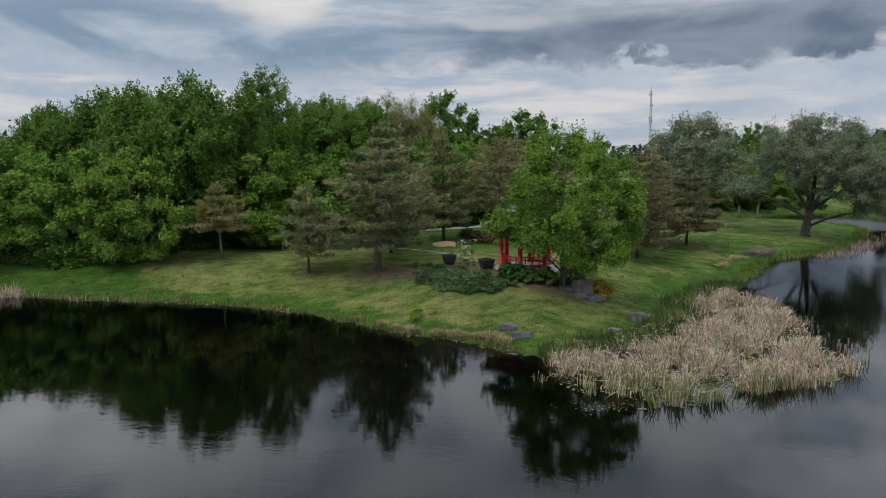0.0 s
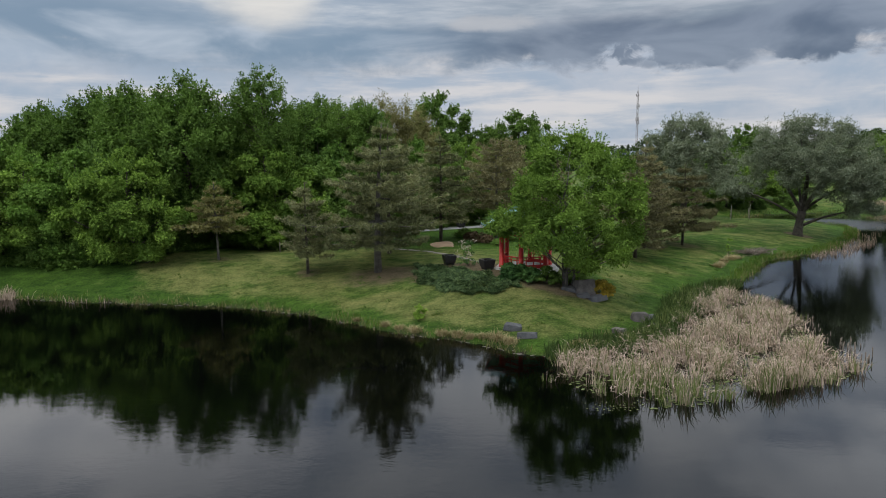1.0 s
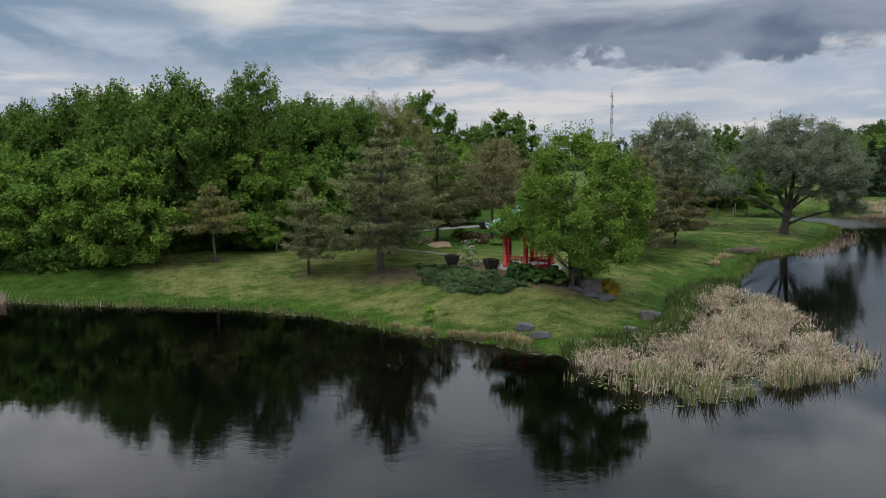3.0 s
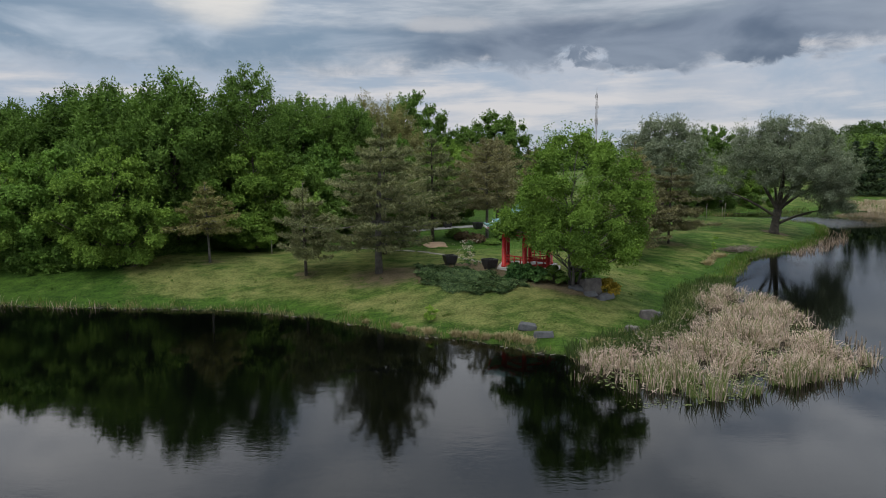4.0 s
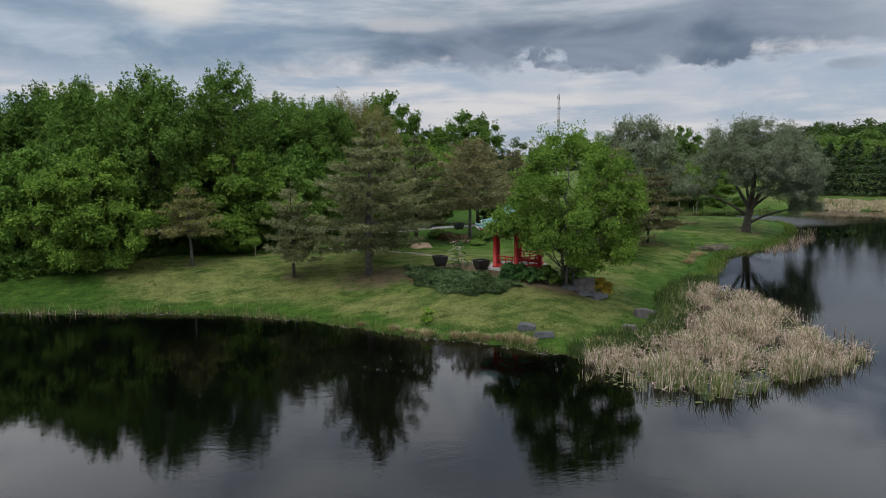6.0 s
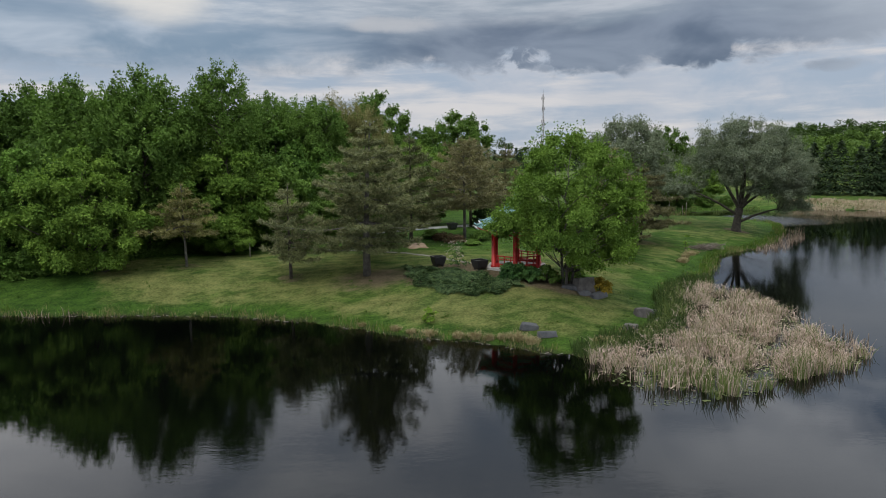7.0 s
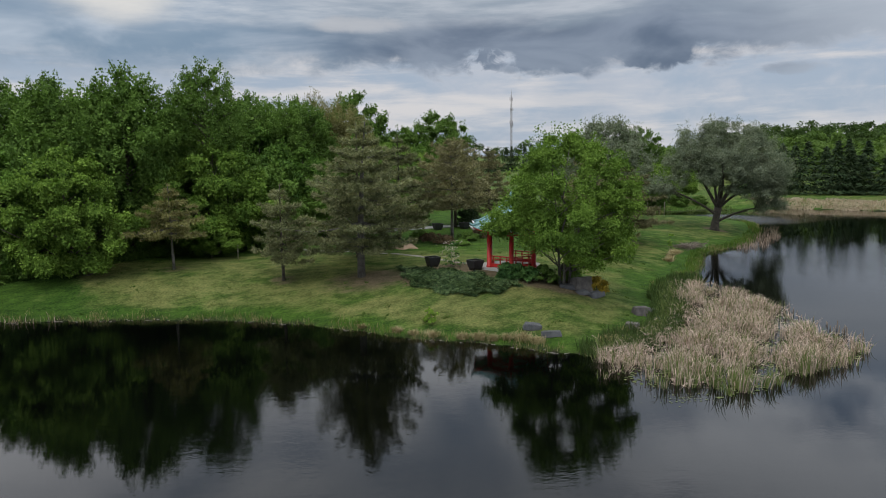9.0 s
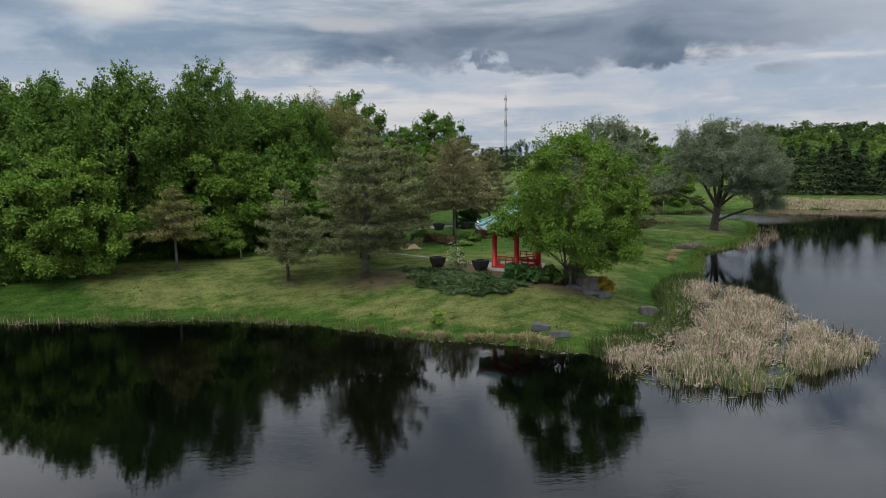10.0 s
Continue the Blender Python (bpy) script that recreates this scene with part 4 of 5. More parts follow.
for x, y, k, a in ((46.0, 121.5, 0.40, 10), (50.0, 122.5, 0.34, 80), (54.5, 123.8, 0.44, 200), (59.0, 124.5, 0.32, 300), (41.0, 118.5, 0.42, 140)):
    twin(understory, x, y, k, a, 0.8, "low green bush by the inlet")
twin(boxelder, 50.5, 127.5, 0.82, 320, 0.95, "yellow-green leafy tree beside the willow")
twin(boxelder, 57.0, 130.0, 0.72, 60, 1.0, "yellow-green leafy tree beside the willow")
twin(understory, 33.0, 113.5, 0.75, 20, 0.8, "bushy young tree by the inlet")
twin(boxelder, 30.5, 118.0, 0.8, 250, 0.9, "yellow-green leafy tree beside the willow")
twin(boxelder, 46.5, 124.5, 0.75, 20, 0.8, "yellow-green leafy tree beside the willow")
twin(oak, 54.5, 144.0, 0.74, 75, 1.0)


# distant woods, drawn as one mass of small crowns
def far_wood(name, label, spots, mat, seed, per, leaf):
    rng = np.random.default_rng(seed)
    geo_q = []
    for x, y, h, r, spire in spots:
        z0 = gz(x, y)
        n = per
        if spire:
            t = rng.random(n) ** 1.4
            a = rng.random(n) * 6.283
            rr = r * (1 - t) * (0.75 + 0.3 * np.sin(t * 40)) * np.sqrt(0.35 + 0.65 * rng.random(n))
            p = np.stack([x + rr * np.cos(a), y + rr * np.sin(a), z0 + 0.3 + t * h], 1)
            d = np.stack([np.cos(a), np.sin(a), np.full(n, -0.35)], 1) + rng.normal(size=(n, 3)) * 0.25
            nr = unit(np.stack([np.cos(a) * 0.4, np.sin(a) * 0.4, np.ones(n)], 1) + rng.normal(size=(n, 3)) * 0.3)
            geo_q.append(leaf_quads(p, d, nr, leaf * rng.uniform(0.7, 1.4, n), leaf * 0.45))
        else:
            k = 26
            t = rng.random(k) * 0.9
            a = rng.random(k) * 6.283
            rr = profile("full", t) * r * (0.35 + 0.5 * rng.random(k) ** 0.5)
            c = np.stack([x + rr * np.cos(a), y + rr * np.sin(a), z0 + 0.5 + t * (h - 0.8)], 1)
            geo_q.append(blob_leaves(rng, c, rng.uniform(0.28, 0.42, k) * r, n // k, leaf, leaf * 0.7, 0.9, 0.0, (x, y)))
    me = quads_mesh(name, np.concatenate(geo_q), mat)
    return tagged(new(name, me), label, "wood", kind="stuff")


rng = np.random.default_rng(77)
row = [(52 + 3.6 * i + rng.uniform(-1, 1), 150 - 0.42 * (i * 3.6) + rng.uniform(-3, 3), rng.uniform(8.0, 11.2), rng.uniform(3.8, 4.8), True) for i in range(7, 30)]
row += [(66 + 4.4 * i + rng.uniform(-1, 1), 157 - 0.42 * (i * 4.4) + rng.uniform(-3, 3), rng.uniform(8.5, 11), rng.uniform(3.8, 4.8), True) for i in range(4, 24)]
row += [(10 + 4.6 * i + rng.uniform(-2, 2), 322 + rng.uniform(-5, 5), rng.uniform(9, 13), rng.uniform(2.6, 3.6), True) for i in range(26)]
far_wood("spruce_row", "dark green spruces in a row along the far shore", row, M_SPRUCE, 78, 1300, 0.85)
mass = []
for k in range(3):
    mass += [(60 + 6.4 * i + rng.uniform(-2, 2) + k * 3, 182 + 10 * k - 0.36 * (6.4 * i) + rng.uniform(-3, 3), rng.uniform(7.5, 9.5) + 0.6 * k, rng.uniform(4.0, 5.2), False) for i in range(25)]
far_wood("lower_wood", "light green deciduous wood on the slope beyond the pond", mass, M_LEAF_SLOPE, 79, 940, 0.8)
mass = []
for k in range(4):
    mass += [(70 + 7.4 * i + rng.uniform(-2, 2) + k * 3, 218 + 14 * k - 0.30 * (7.4 * i) + rng.uniform(-4, 4), rng.uniform(7.2, 8.6), rng.uniform(4.6, 6.0), False) for i in range(26)]
mass += [(-60 + 9 * i + rng.uniform(-3, 3), 338 + rng.uniform(-8, 8), rng.uniform(11, 17), rng.uniform(5, 8), False) for i in range(23)]
mass += [(-62 + 8 * i + rng.uniform(-3, 3), 96 + 0.2 * i + rng.uniform(-6, 6), rng.uniform(13, 17), rng.uniform(4.5, 6), False) for i in range(7)]
mass += [(-64 + 5.5 * i + rng.uniform(-2, 2), 77 + rng.uniform(-3, 3), rng.uniform(12, 14), rng.uniform(3.8, 5), False) for i in range(9)]
mass += [(-20 + 9 * i + rng.uniform(-3, 3), 150 + rng.uniform(-8, 8), rng.uniform(10, 14), rng.uniform(4.5, 6), False) for i in range(4)]
far_wood("distant_wood", "green deciduous wood on the rise beyond the pond", mass, M_LEAF_FAR, 80, 940, 0.85)


# ---- plants of the shore ----
def in_poly(x, y, poly):
    inside = np.zeros(np.shape(x), bool)
    for i, (ax, ay) in enumerate(poly):
        bx, by = poly[(i + 1) % len(poly)]
        if ay != by:
            inside ^= ((ay > y) != (by > y)) & (x < (bx - ax) * (y - ay) / (by - ay) + ax)
    return inside


def stalks(rng, base, height, lean, width, bend=0.6):
    """Upright blades that fold over towards their ends: two pieces each."""
    n = len(base)
    turn = rng.random(n) * 6.283
    side = np.stack([np.cos(turn), np.sin(turn), np.zeros(n)], 1) * width[:, None] * 0.5
    dirn = unit(np.concatenate([lean, np.ones((n, 1))], 1))
    mid = base + dirn * (height * rng.uniform(0.5, 0.75, n))[:, None]
    fold = lean * (1 + bend * 2.5) + rng.normal(size=(n, 2)) * bend * 0.6
    d2 = unit(np.concatenate([fold, (1 - bend * rng.random(n) * 1.3)[:, None]], 1))
    tip = mid + d2 * (height * 0.42)[:, None]
    a = np.stack([base - side, base + side, mid + side * 0.8, mid - side * 0.8], 1)
    b = np.stack([mid - side * 0.8, mid + side * 0.8, tip + side * 0.15, tip - side * 0.15], 1)
    return np.concatenate([a, b])


BED = [(7.2, 32.6), (7.3, 30.9), (8.6, 28.9), (10.8, 27.4), (13.4, 28.0), (16.0, 29.7), (19.6, 30.9), (22.2, 33.2), (21.8, 37.0), (22.8, 41.0), (23.5, 45.0),
       (23.4, 48.6), (22.0, 50.9), (19.2, 51.6), (17.0, 47.8), (15.4, 43.4), (12.9, 39.5), (9.9, 36.6), (7.4, 34.9)]


def reed_bed():
    rng = np.random.default_rng(91)
    tx, ty = rng.uniform(6, 24.5, 4300), rng.uniform(26.5, 52, 4300)
    wob = 0.35 * np.sin(tx * 2.2 + ty) + 0.3 * np.sin(ty * 2.7 - tx)
    ok = in_poly(tx + wob, ty + wob * 0.6, BED)
    patchy = np.sin(tx * 0.9 + 1.2) * np.sin(ty * 0.75 + 0.4) + 0.5 * np.sin(tx * 1.9 - ty * 1.4)
    thin = np.clip((33.0 + 0.10 * (tx - 7) - ty) / 3.0, 0, 1) * np.clip((14.5 - tx) / 3, 0, 1)
    ok &= rng.random(len(tx)) < (0.50 + 0.42 * patchy) * (1 - 0.55 * thin)
    tx, ty, patchy = tx[ok], ty[ok], patchy[ok]
    n = 24
    cx, cy = np.repeat(tx, n), np.repeat(ty, n)
    m = len(cx)
    spread = rng.normal(size=(m, 2)) * 0.15
    lean = np.repeat(rng.normal(size=(len(tx), 2)) * 0.34, n, 0) + spread * 1.2 + rng.normal(size=(m, 2)) * 0.12
    x, y = cx + spread[:, 0], cy + spread[:, 1]
    base = np.stack([x, y, np.maximum(ground_height(x, y), 0.0) - 0.06], 1)
    lean = lean * (1 - 0.6 * np.repeat(np.clip((33.0 + 0.10 * (tx - 7) - ty) / 3.0, 0, 1), n))[:, None]
    # taller and paler in the middle, thin and green along the front and the lawn
    front = np.clip((32.5 - 0.25 * (x - 7) - y + 0.12 * np.maximum(x - 7, 0) ** 1.2) / 3.5, 0, 1)
    h = np.repeat(rng.uniform(0.5, 1.12, len(tx)), n) * rng.uniform(0.6, 1.06, m) * (1.0 + 0.2 * np.repeat(patchy, n)) * (1 + 0.28 * front)
    w = rng.uniform(0.020, 0.048, m)
    green = rng.random(m) < 0.20 + 0.52 * front + 0.75 * (shore_distance(x, y) > -0.9)
    q = stalks(rng, base[~green], h[~green], lean[~green], w[~green], 1.0)
    tagged(new("reed_bed", quads_mesh("reed_bed", q, M_REED)), "dense bed of dry tan reeds standing in the pond", "reeds", kind="stuff")
    q = stalks(rng, base[green], h[green] * 0.95, lean[green] * 0.7, w[green], 0.35)
    tagged(new("green_reeds", quads_mesh("green_reeds", q, M_REED_GREEN)), "fresh green shoots among the dry reeds", "reeds", kind="stuff")
    # broken stalks lying over the others
    k = 5200
    x, y = rng.uniform(7, 24, k), rng.uniform(28, 51, k)
    ok = in_poly(x, y, BED) & (rng.random(k) < 0.55 + 0.45 * np.sin(x * 1.3) * np.sin(y * 1.1))
    x, y = x[ok], y[ok]
    k = len(x)
    p = np.stack([x, y, np.maximum(ground_height(x, y), 0.0) + rng.uniform(0.15, 0.62, k)], 1)
    d = np.stack([rng.normal(size=k), rng.normal(size=k), rng.normal(size=k) * 0.22 - 0.05], 1)
    q = leaf_quads(p, d, unit(rng.normal(size=(k, 3)) * 0.4 + np.array([0, -0.3, 1.0])), rng.uniform(0.25, 0.6, k), rng.uniform(0.02, 0.042, k))
    tagged(new("fallen_reeds", quads_mesh("fallen_reeds", q, M_REED)), "pale broken reed stalks lying across the reed bed", "reeds", kind="stuff")
    # mats of duckweed between the stalks
    k = 6500
    x, y = rng.uniform(6, 24, k), rng.uniform(26.6, 50, k)
    pat = np.sin(x * 1.1 + 0.3) * np.sin(y * 0.9 + 1.0) + 0.4 * np.sin(x * 2.3 + y * 1.7)
    ok = in_poly(x, y, BED) & (pat > -0.15)
    px, py = rng.normal(9.6, 0.9, 60), rng.normal(27.7, 0.4, 60)
    x, y = np.concatenate([x[ok], px]), np.concatenate([y[ok], py])
    k = len(x)
    r, a = np.where(np.arange(k) < ok.sum(), rng.uniform(0.05, 0.13, k), rng.uniform(0.03, 0.06, k)), rng.random(k) * 6.283
    z = 0.008 + 0.012 * rng.random(k)
    q = np.stack([np.stack([x + r * np.cos(a + i * 1.571) * (1 if i % 2 else 0.7), y + r * np.sin(a + i * 1.571), z], 1) for i in range(4)], 1)
    tagged(new("duckweed", quads_mesh("duckweed", q, M_DUCKWEED)), "pale green duckweed and pads floating among reeds", "duckweed", kind="stuff")


def shore_grass():
    rng = np.random.default_rng(92)
    n = 90000
    x = rng.uniform(-46, 58, n)
    y = rng.uniform(33, 118, n)
    d = shore_distance(x, y)
    clump = np.sin(x * 2.1 + np.sin(y * 1.7)) * np.sin(y * 2.4 + 1) + 0.6 * np.sin(x * 0.8)
    ok = (d > -0.18) & (d < 0.75 + 0.45 * clump)
    x, y, d, clump = x[ok], y[ok], d[ok], clump[ok]
    rep = 7
    x, y, d, clump = [np.repeat(v, rep) for v in (x, y, d, clump)]
    x, y = x + rng.normal(size=len(x)) * 0.16, y + rng.normal(size=len(x)) * 0.16
    base = np.stack([x, y, np.maximum(ground_height(x, y), -0.02) - 0.03], 1)
    h = rng.uniform(0.18, 0.48, len(x)) * (1 + 0.3 * clump)
    lean = rng.normal(size=(len(x), 2)) * 0.3
    w = rng.uniform(0.02, 0.045, len(x)) * (1 + np.maximum(0, (y - 50) / 60))
    straw = rng.random(len(x)) < 0.16 + 0.26 * (d < 0.25) + 0.3 * (np.sin(x * 0.55 + 2.0) > 0.75)
    for name, mat, sel, lab in (("shore_grass", M_GRASS, ~straw, "long green grass along the pond's edge"), ("straw_grass", M_STRAW, straw, "dry straw-coloured grass along the pond's edge")):
        d3 = unit(np.concatenate([lean[sel], np.ones((sel.sum(), 1))], 1))
        nr = unit(rng.normal(size=(sel.sum(), 3)) + np.array([0, -0.6, 0.3]))
        tagged(new(name, quads_mesh(name, leaf_quads(base[sel], d3, nr, h[sel], w[sel]), mat)), lab, "grass", kind="stuff")


def straw_tuft(x, y, s, seed):
    rng = np.random.default_rng(seed)
    n = 240
    a = rng.random(n) * 6.283
    lean = np.stack([np.cos(a), np.sin(a)], 1) * rng.uniform(0.2, 1.3, n)[:, None]
    base = np.stack([rng.normal(size=n) * 0.16, rng.normal(size=n) * 0.14, np.full(n, -0.04)], 1)
    q = stalks(rng, base, rng.uniform(0.35, 0.6, n), lean, rng.uniform(0.018, 0.035, n), 0.9)
    ob = new("grass_tussock", quads_mesh("grass_tussock", q, M_STRAW))
    ob.matrix_basis = at(x, y, 0, s)
    tagged(ob, "pale dry grass tussock drooping at the waterline", "grass tussock", "tussocks")


def strip_reeds(name, label, seed, count, x0, x1, y0, y1, d0, d1, h, w, mat, patchy=0.5):
    """Reeds in a strip along the waterline, within a stretch of the plan."""
    rng = np.random.default_rng(seed)
    x, y = rng.uniform(x0, x1, count), rng.uniform(y0, y1, count)
    d = shore_distance(x, y)
    wob = 0.5 * np.sin(x * 0.9) + 0.3 * np.sin(x * 2.3 + y)
    ok = (d > d0 + wob * (d1 - d0) * 0.2) & (d < d1 + wob * (d1 - d0) * 0.2)
    ok &= rng.random(count) < 0.62 + patchy * np.sin(x * 0.8 + 1.3) * np.sin(y * 0.6 + x * 0.35)
    x, y = x[ok], y[ok]
    base = np.stack([x, y, np.maximum(ground_height(x, y), 0) - 0.05], 1)
    m = len(x)
    q = stalks(rng, base, rng.uniform(*h, m), rng.normal(size=(m, 2)) * 0.18, rng.uniform(0.7, 1.3, m) * w, 0.5)
    tagged(new(name, quads_mesh(name, q, mat)), label, "reeds", kind="stuff")


reed_bed()
shore_grass()
for i, (x, y, s) in enumerate(((4.2, 37.3, 1.4), (4.9, 36.7, 1.1), (3.4, 37.6, 1.0), (2.6, 37.7, 0.9), (0.9, 38.4, 1.0), (-2.9, 40.3, 0.9), (8.8, 36.3, 1.2), (9.5, 36.4, 0.9), (-5.0, 41.7, 0.7), (23.9, 61.4, 1.2), (24.6, 62.6, 1.0), (25.4, 64.2, 1.1), (26.6, 66.0, 1.3), (27.4, 66.9, 1.1), (-0.8, 39.1, 1.1), (1.9, 38.1, 1.2), (-1.9, 39.7, 0.8))):
    straw_tuft(x, y, s, 200 + i)
strip_reeds("reed_fringe", "thin pale dead reeds at the pond's edge", 93, 1800, -44, -25, 44, 52, -0.6, 0.1, (0.3, 0.8), 0.04, M_REED)
strip_reeds("reed_clump", "dense clump of pale dead reeds at the pond's edge", 99, 2600, -42, -33.4, 46, 51, -0.9, 0.3, (0.55, 1.15), 0.05, M_REED, 0.2)
strip_reeds("reed_belt", "tan reeds fringing the willow's bank", 94, 9000, 36, 60, 66, 90, -2.5, -0.1, (0.28, 0.66), 0.05, M_REED, 0.8)
strip_reeds("far_reed_belt", "wide belt of tan reeds along the far shore", 95, 150000, 71, 150, 74, 136, -0.3, 8.0, (0.28, 0.5), 0.15, M_REED_PALE, 0.12)
strip_reeds("inlet_reeds", "dull green reeds round the head of the inlet", 98, 9000, 38, 64, 98, 126, -0.3, 2.0, (0.3, 0.65), 0.10, M_REED_GREEN)
strip_reeds("bank_grass", "long green grass on the willow's bank", 97, 60000, 22, 56, 55, 112, -0.1, 1.3, (0.25, 0.6), 0.06, M_GRASS)
strip_reeds("sedge_strip", "dark green sedge between lawn and reeds", 96, 62000, 6.8, 24, 34, 55, -1.5, 0.75, (0.35, 0.85), 0.05, M_SEDGE, 0.3)


# ---- garden ----
def shrub(name, m, label, w, h, seed, mat, n=60, per=60, leaf=(0.13, 0.09), category="shrub", group=""):
    rng = np.random.default_rng(seed)
    ob = thing(name, m, label, category, group)
    a, t = rng.random(n) * 6.283, rng.random(n)
    rr = w * np.sqrt(1 - t ** 2) * np.sqrt(rng.random(n)) * (1 + 0.2 * np.sin(3 * a + seed))
    c = np.stack([rr * np.cos(a), rr * np.sin(a), 0.12 + t * (h - 0.2)], 1)
    geo = Geo()
    for i in range(0, n, 4):
        bough(rng, geo, (0.05 * math.cos(a[i]), 0.05 * math.sin(a[i]), -0.08), c[i], 0.022, 0.008, sides=4, steps=3)
    part("stems", geo.mesh("stems", M_BARK), ob)
    part("leaves", quads_mesh("leaves", blob_leaves(rng, c, rng.uniform(0.16, 0.3, n) * max(w, 0.6), per, leaf[0], leaf[1], 0.7), mat), ob)
    return ob


def juniper():
    poly = [(-2.2, 51.2), (-1.9, 47.6), (-0.5, 45.4), (1.6, 43.9), (3.5, 43.3), (4.7, 44.0), (6.0, 44.2), (5.6, 45.3), (4.6, 46.5), (3.7, 47.2), (2.6, 48.5), (0.9, 49.7), (-1.2, 50.9)]
    rng = np.random.default_rng(61)
    ob = thing("juniper_bed", pose(0, 0, 0), "low spreading blue-green juniper filling a bed", "juniper")
    x, y = rng.uniform(-3.5, 7.5, 14000), rng.uniform(42.5, 52, 14000)
    ok = in_poly(x + 0.25 * np.sin(y * 3), y + 0.25 * np.sin(x * 3.4), poly)
    x, y = x[ok], y[ok]
    hum = 0.20 + 0.09 * np.sin(x * 2.3 + 0.5 * y) * np.sin(y * 2.0) + 0.08 * np.sin(x * 5 + y * 4)
    P = np.stack([x, y, ground_height(x, y) + hum * rng.random(len(x)) ** 0.5], 1)
    a = 2.2 * np.sin(x * 1.1 + y * 0.6) + 2.0 * np.sin(y * 1.3) + rng.normal(size=len(x)) * 0.6 - 1.5
    D = np.stack([np.cos(a), np.sin(a), np.full(len(x), 0.14)], 1)
    part("foliage", quads_mesh("foliage", sprays(rng, P, D, 8, 0.24, 0.045, 0.30, 0.05), M_JUNIPER), ob)


def rock(name, m, label, size, seed, mat, group=""):
    rng = np.random.default_rng(seed)
    bm = bmesh.new()
    s = np.array(size) * 0.5
    for k in range(8):
        u = np.array([1 if k & 1 else -1, 1 if k & 2 else -1, 1 if k & 4 else -1], float)
        u[:2] *= (0.86 if u[2] > 0 else 1.0)
        for _ in range(3):
            w = u * (1 - rng.uniform(0, 0.42, 3))
            bm.verts.new(tuple(w * s + np.array([0, 0, s[2] * 0.7])))
    hull = bmesh.ops.convex_hull(bm, input=bm.verts)
    bmesh.ops.delete(bm, geom=[v for v in bm.verts if not v.link_faces], context="VERTS")
    bmesh.ops.dissolve_limit(bm, angle_limit=radians(9), verts=bm.verts, edges=bm.edges)
    bmesh.ops.bevel(bm, geom=list(bm.edges), offset=0.035 * min(size), segments=2, affect="EDGES", profile=0.5)
    me = bpy.data.meshes.new(name)
    bm.to_mesh(me)
    bm.free()
    me.materials.append(mat)
    ob = new(name, me)
    ob.matrix_basis = m @ pose(0, 0, 0, rng.uniform(-7, 7), rng.uniform(-7, 7), 0)
    return tagged(ob, label, "rock", group)


juniper()
for x, y, w, h, s in ((5.0, 45.7, 0.78, 1.2, 71), (6.45, 45.3, 0.62, 1.0, 72), (5.75, 45.9, 0.55, 1.1, 76)):
    shrub("leafy_shrub", at(x, y), "dark green leafy shrub at the foot of the pavilion", w, h, s, M_SHRUB, 70, 60, (0.17, 0.12), group="shrubs by the pavilion")
shrub("leafy_shrub", at(7.5, 45.4), "dull dark shrub under the maple", 0.9, 1.2, 73, M_LEAF_DARK, 60, 50, (0.14, 0.08), group="shrubs by the pavilion")
shrub("leafy_shrub", at(9.6, 46.3), "dull dark shrub under the maple", 1.0, 1.3, 74, M_LEAF_DARK, 60, 50, (0.14, 0.08), group="shrubs by the pavilion")
shrub("yellow_shrub", at(11.1, 45.2), "yellow-orange leaved shrub beside the boulders", 1.05, 1.05, 75, M_YELLOW, 60, 50, (0.13, 0.09))
shrub("tall_weed", at(26.9, 67.4), "tall thin pale green weed on the bank", 0.4, 1.9, 78, M_SAPLING, 16, 14, (0.14, 0.08), category="weed")
shrub("sapling", at(-0.75, 41.0), "tiny yellow-green sapling alone on the lawn", 0.42, 0.95, 77, M_SAPLING, 26, 22, (0.13, 0.09), category="sapling")
for x, y, w, h, s in ((2.9, 65.0, 1.0, 0.8, 81), (5.3, 66.6, 1.1, 0.9, 82), (1.6, 67.2, 1.2, 0.8, 83), (0.6, 69.0, 1.2, 0.9, 84), (6.9, 68.8, 1.1, 1.0, 85), (4.2, 63.6, 0.9, 0.5, 86)):
    shrub("low_shrub", at(x, y), "low reddish-green shrub in the garden bed", w, h, s, M_RED_LEAF if s % 2 else M_LEAF_DARK, 46, 46, (0.16, 0.11), group="garden shrubs")
shrub("round_shrub", at(7.2, 79.6), "rounded dark green shrub by the park path", 1.5, 2.1, 87, M_SPRUCE, 90, 60, (0.2, 0.13))
shrub("round_shrub", at(10.6, 77.0), "rounded dark green shrub by the park path", 1.3, 1.7, 88, M_SPRUCE, 90, 60, (0.2, 0.13))
shrub("pink_shrub", at(0.9, 90.0), "pale pink flowering shrub behind the path", 1.6, 1.3, 89, M_BLOSSOM, 40, 24, (0.22, 0.16))
flower = shrub("flowering_shrub", at(1.9, 50.7), "small white-blossomed shrub between planters", 0.85, 1.95, 90, M_SHRUB, 26, 16, (0.14, 0.09))
rng = np.random.default_rng(7)
pc = np.stack([rng.normal(size=34) * 0.5, rng.normal(size=34) * 0.5, rng.uniform(0.7, 2.0, 34)], 1)
part("blossom", quads_mesh("blossom", blob_leaves(rng, pc, np.full(34, 0.2), 5, 0.11, 0.10), M_BLOSSOM), flower, "white blossom sprays")

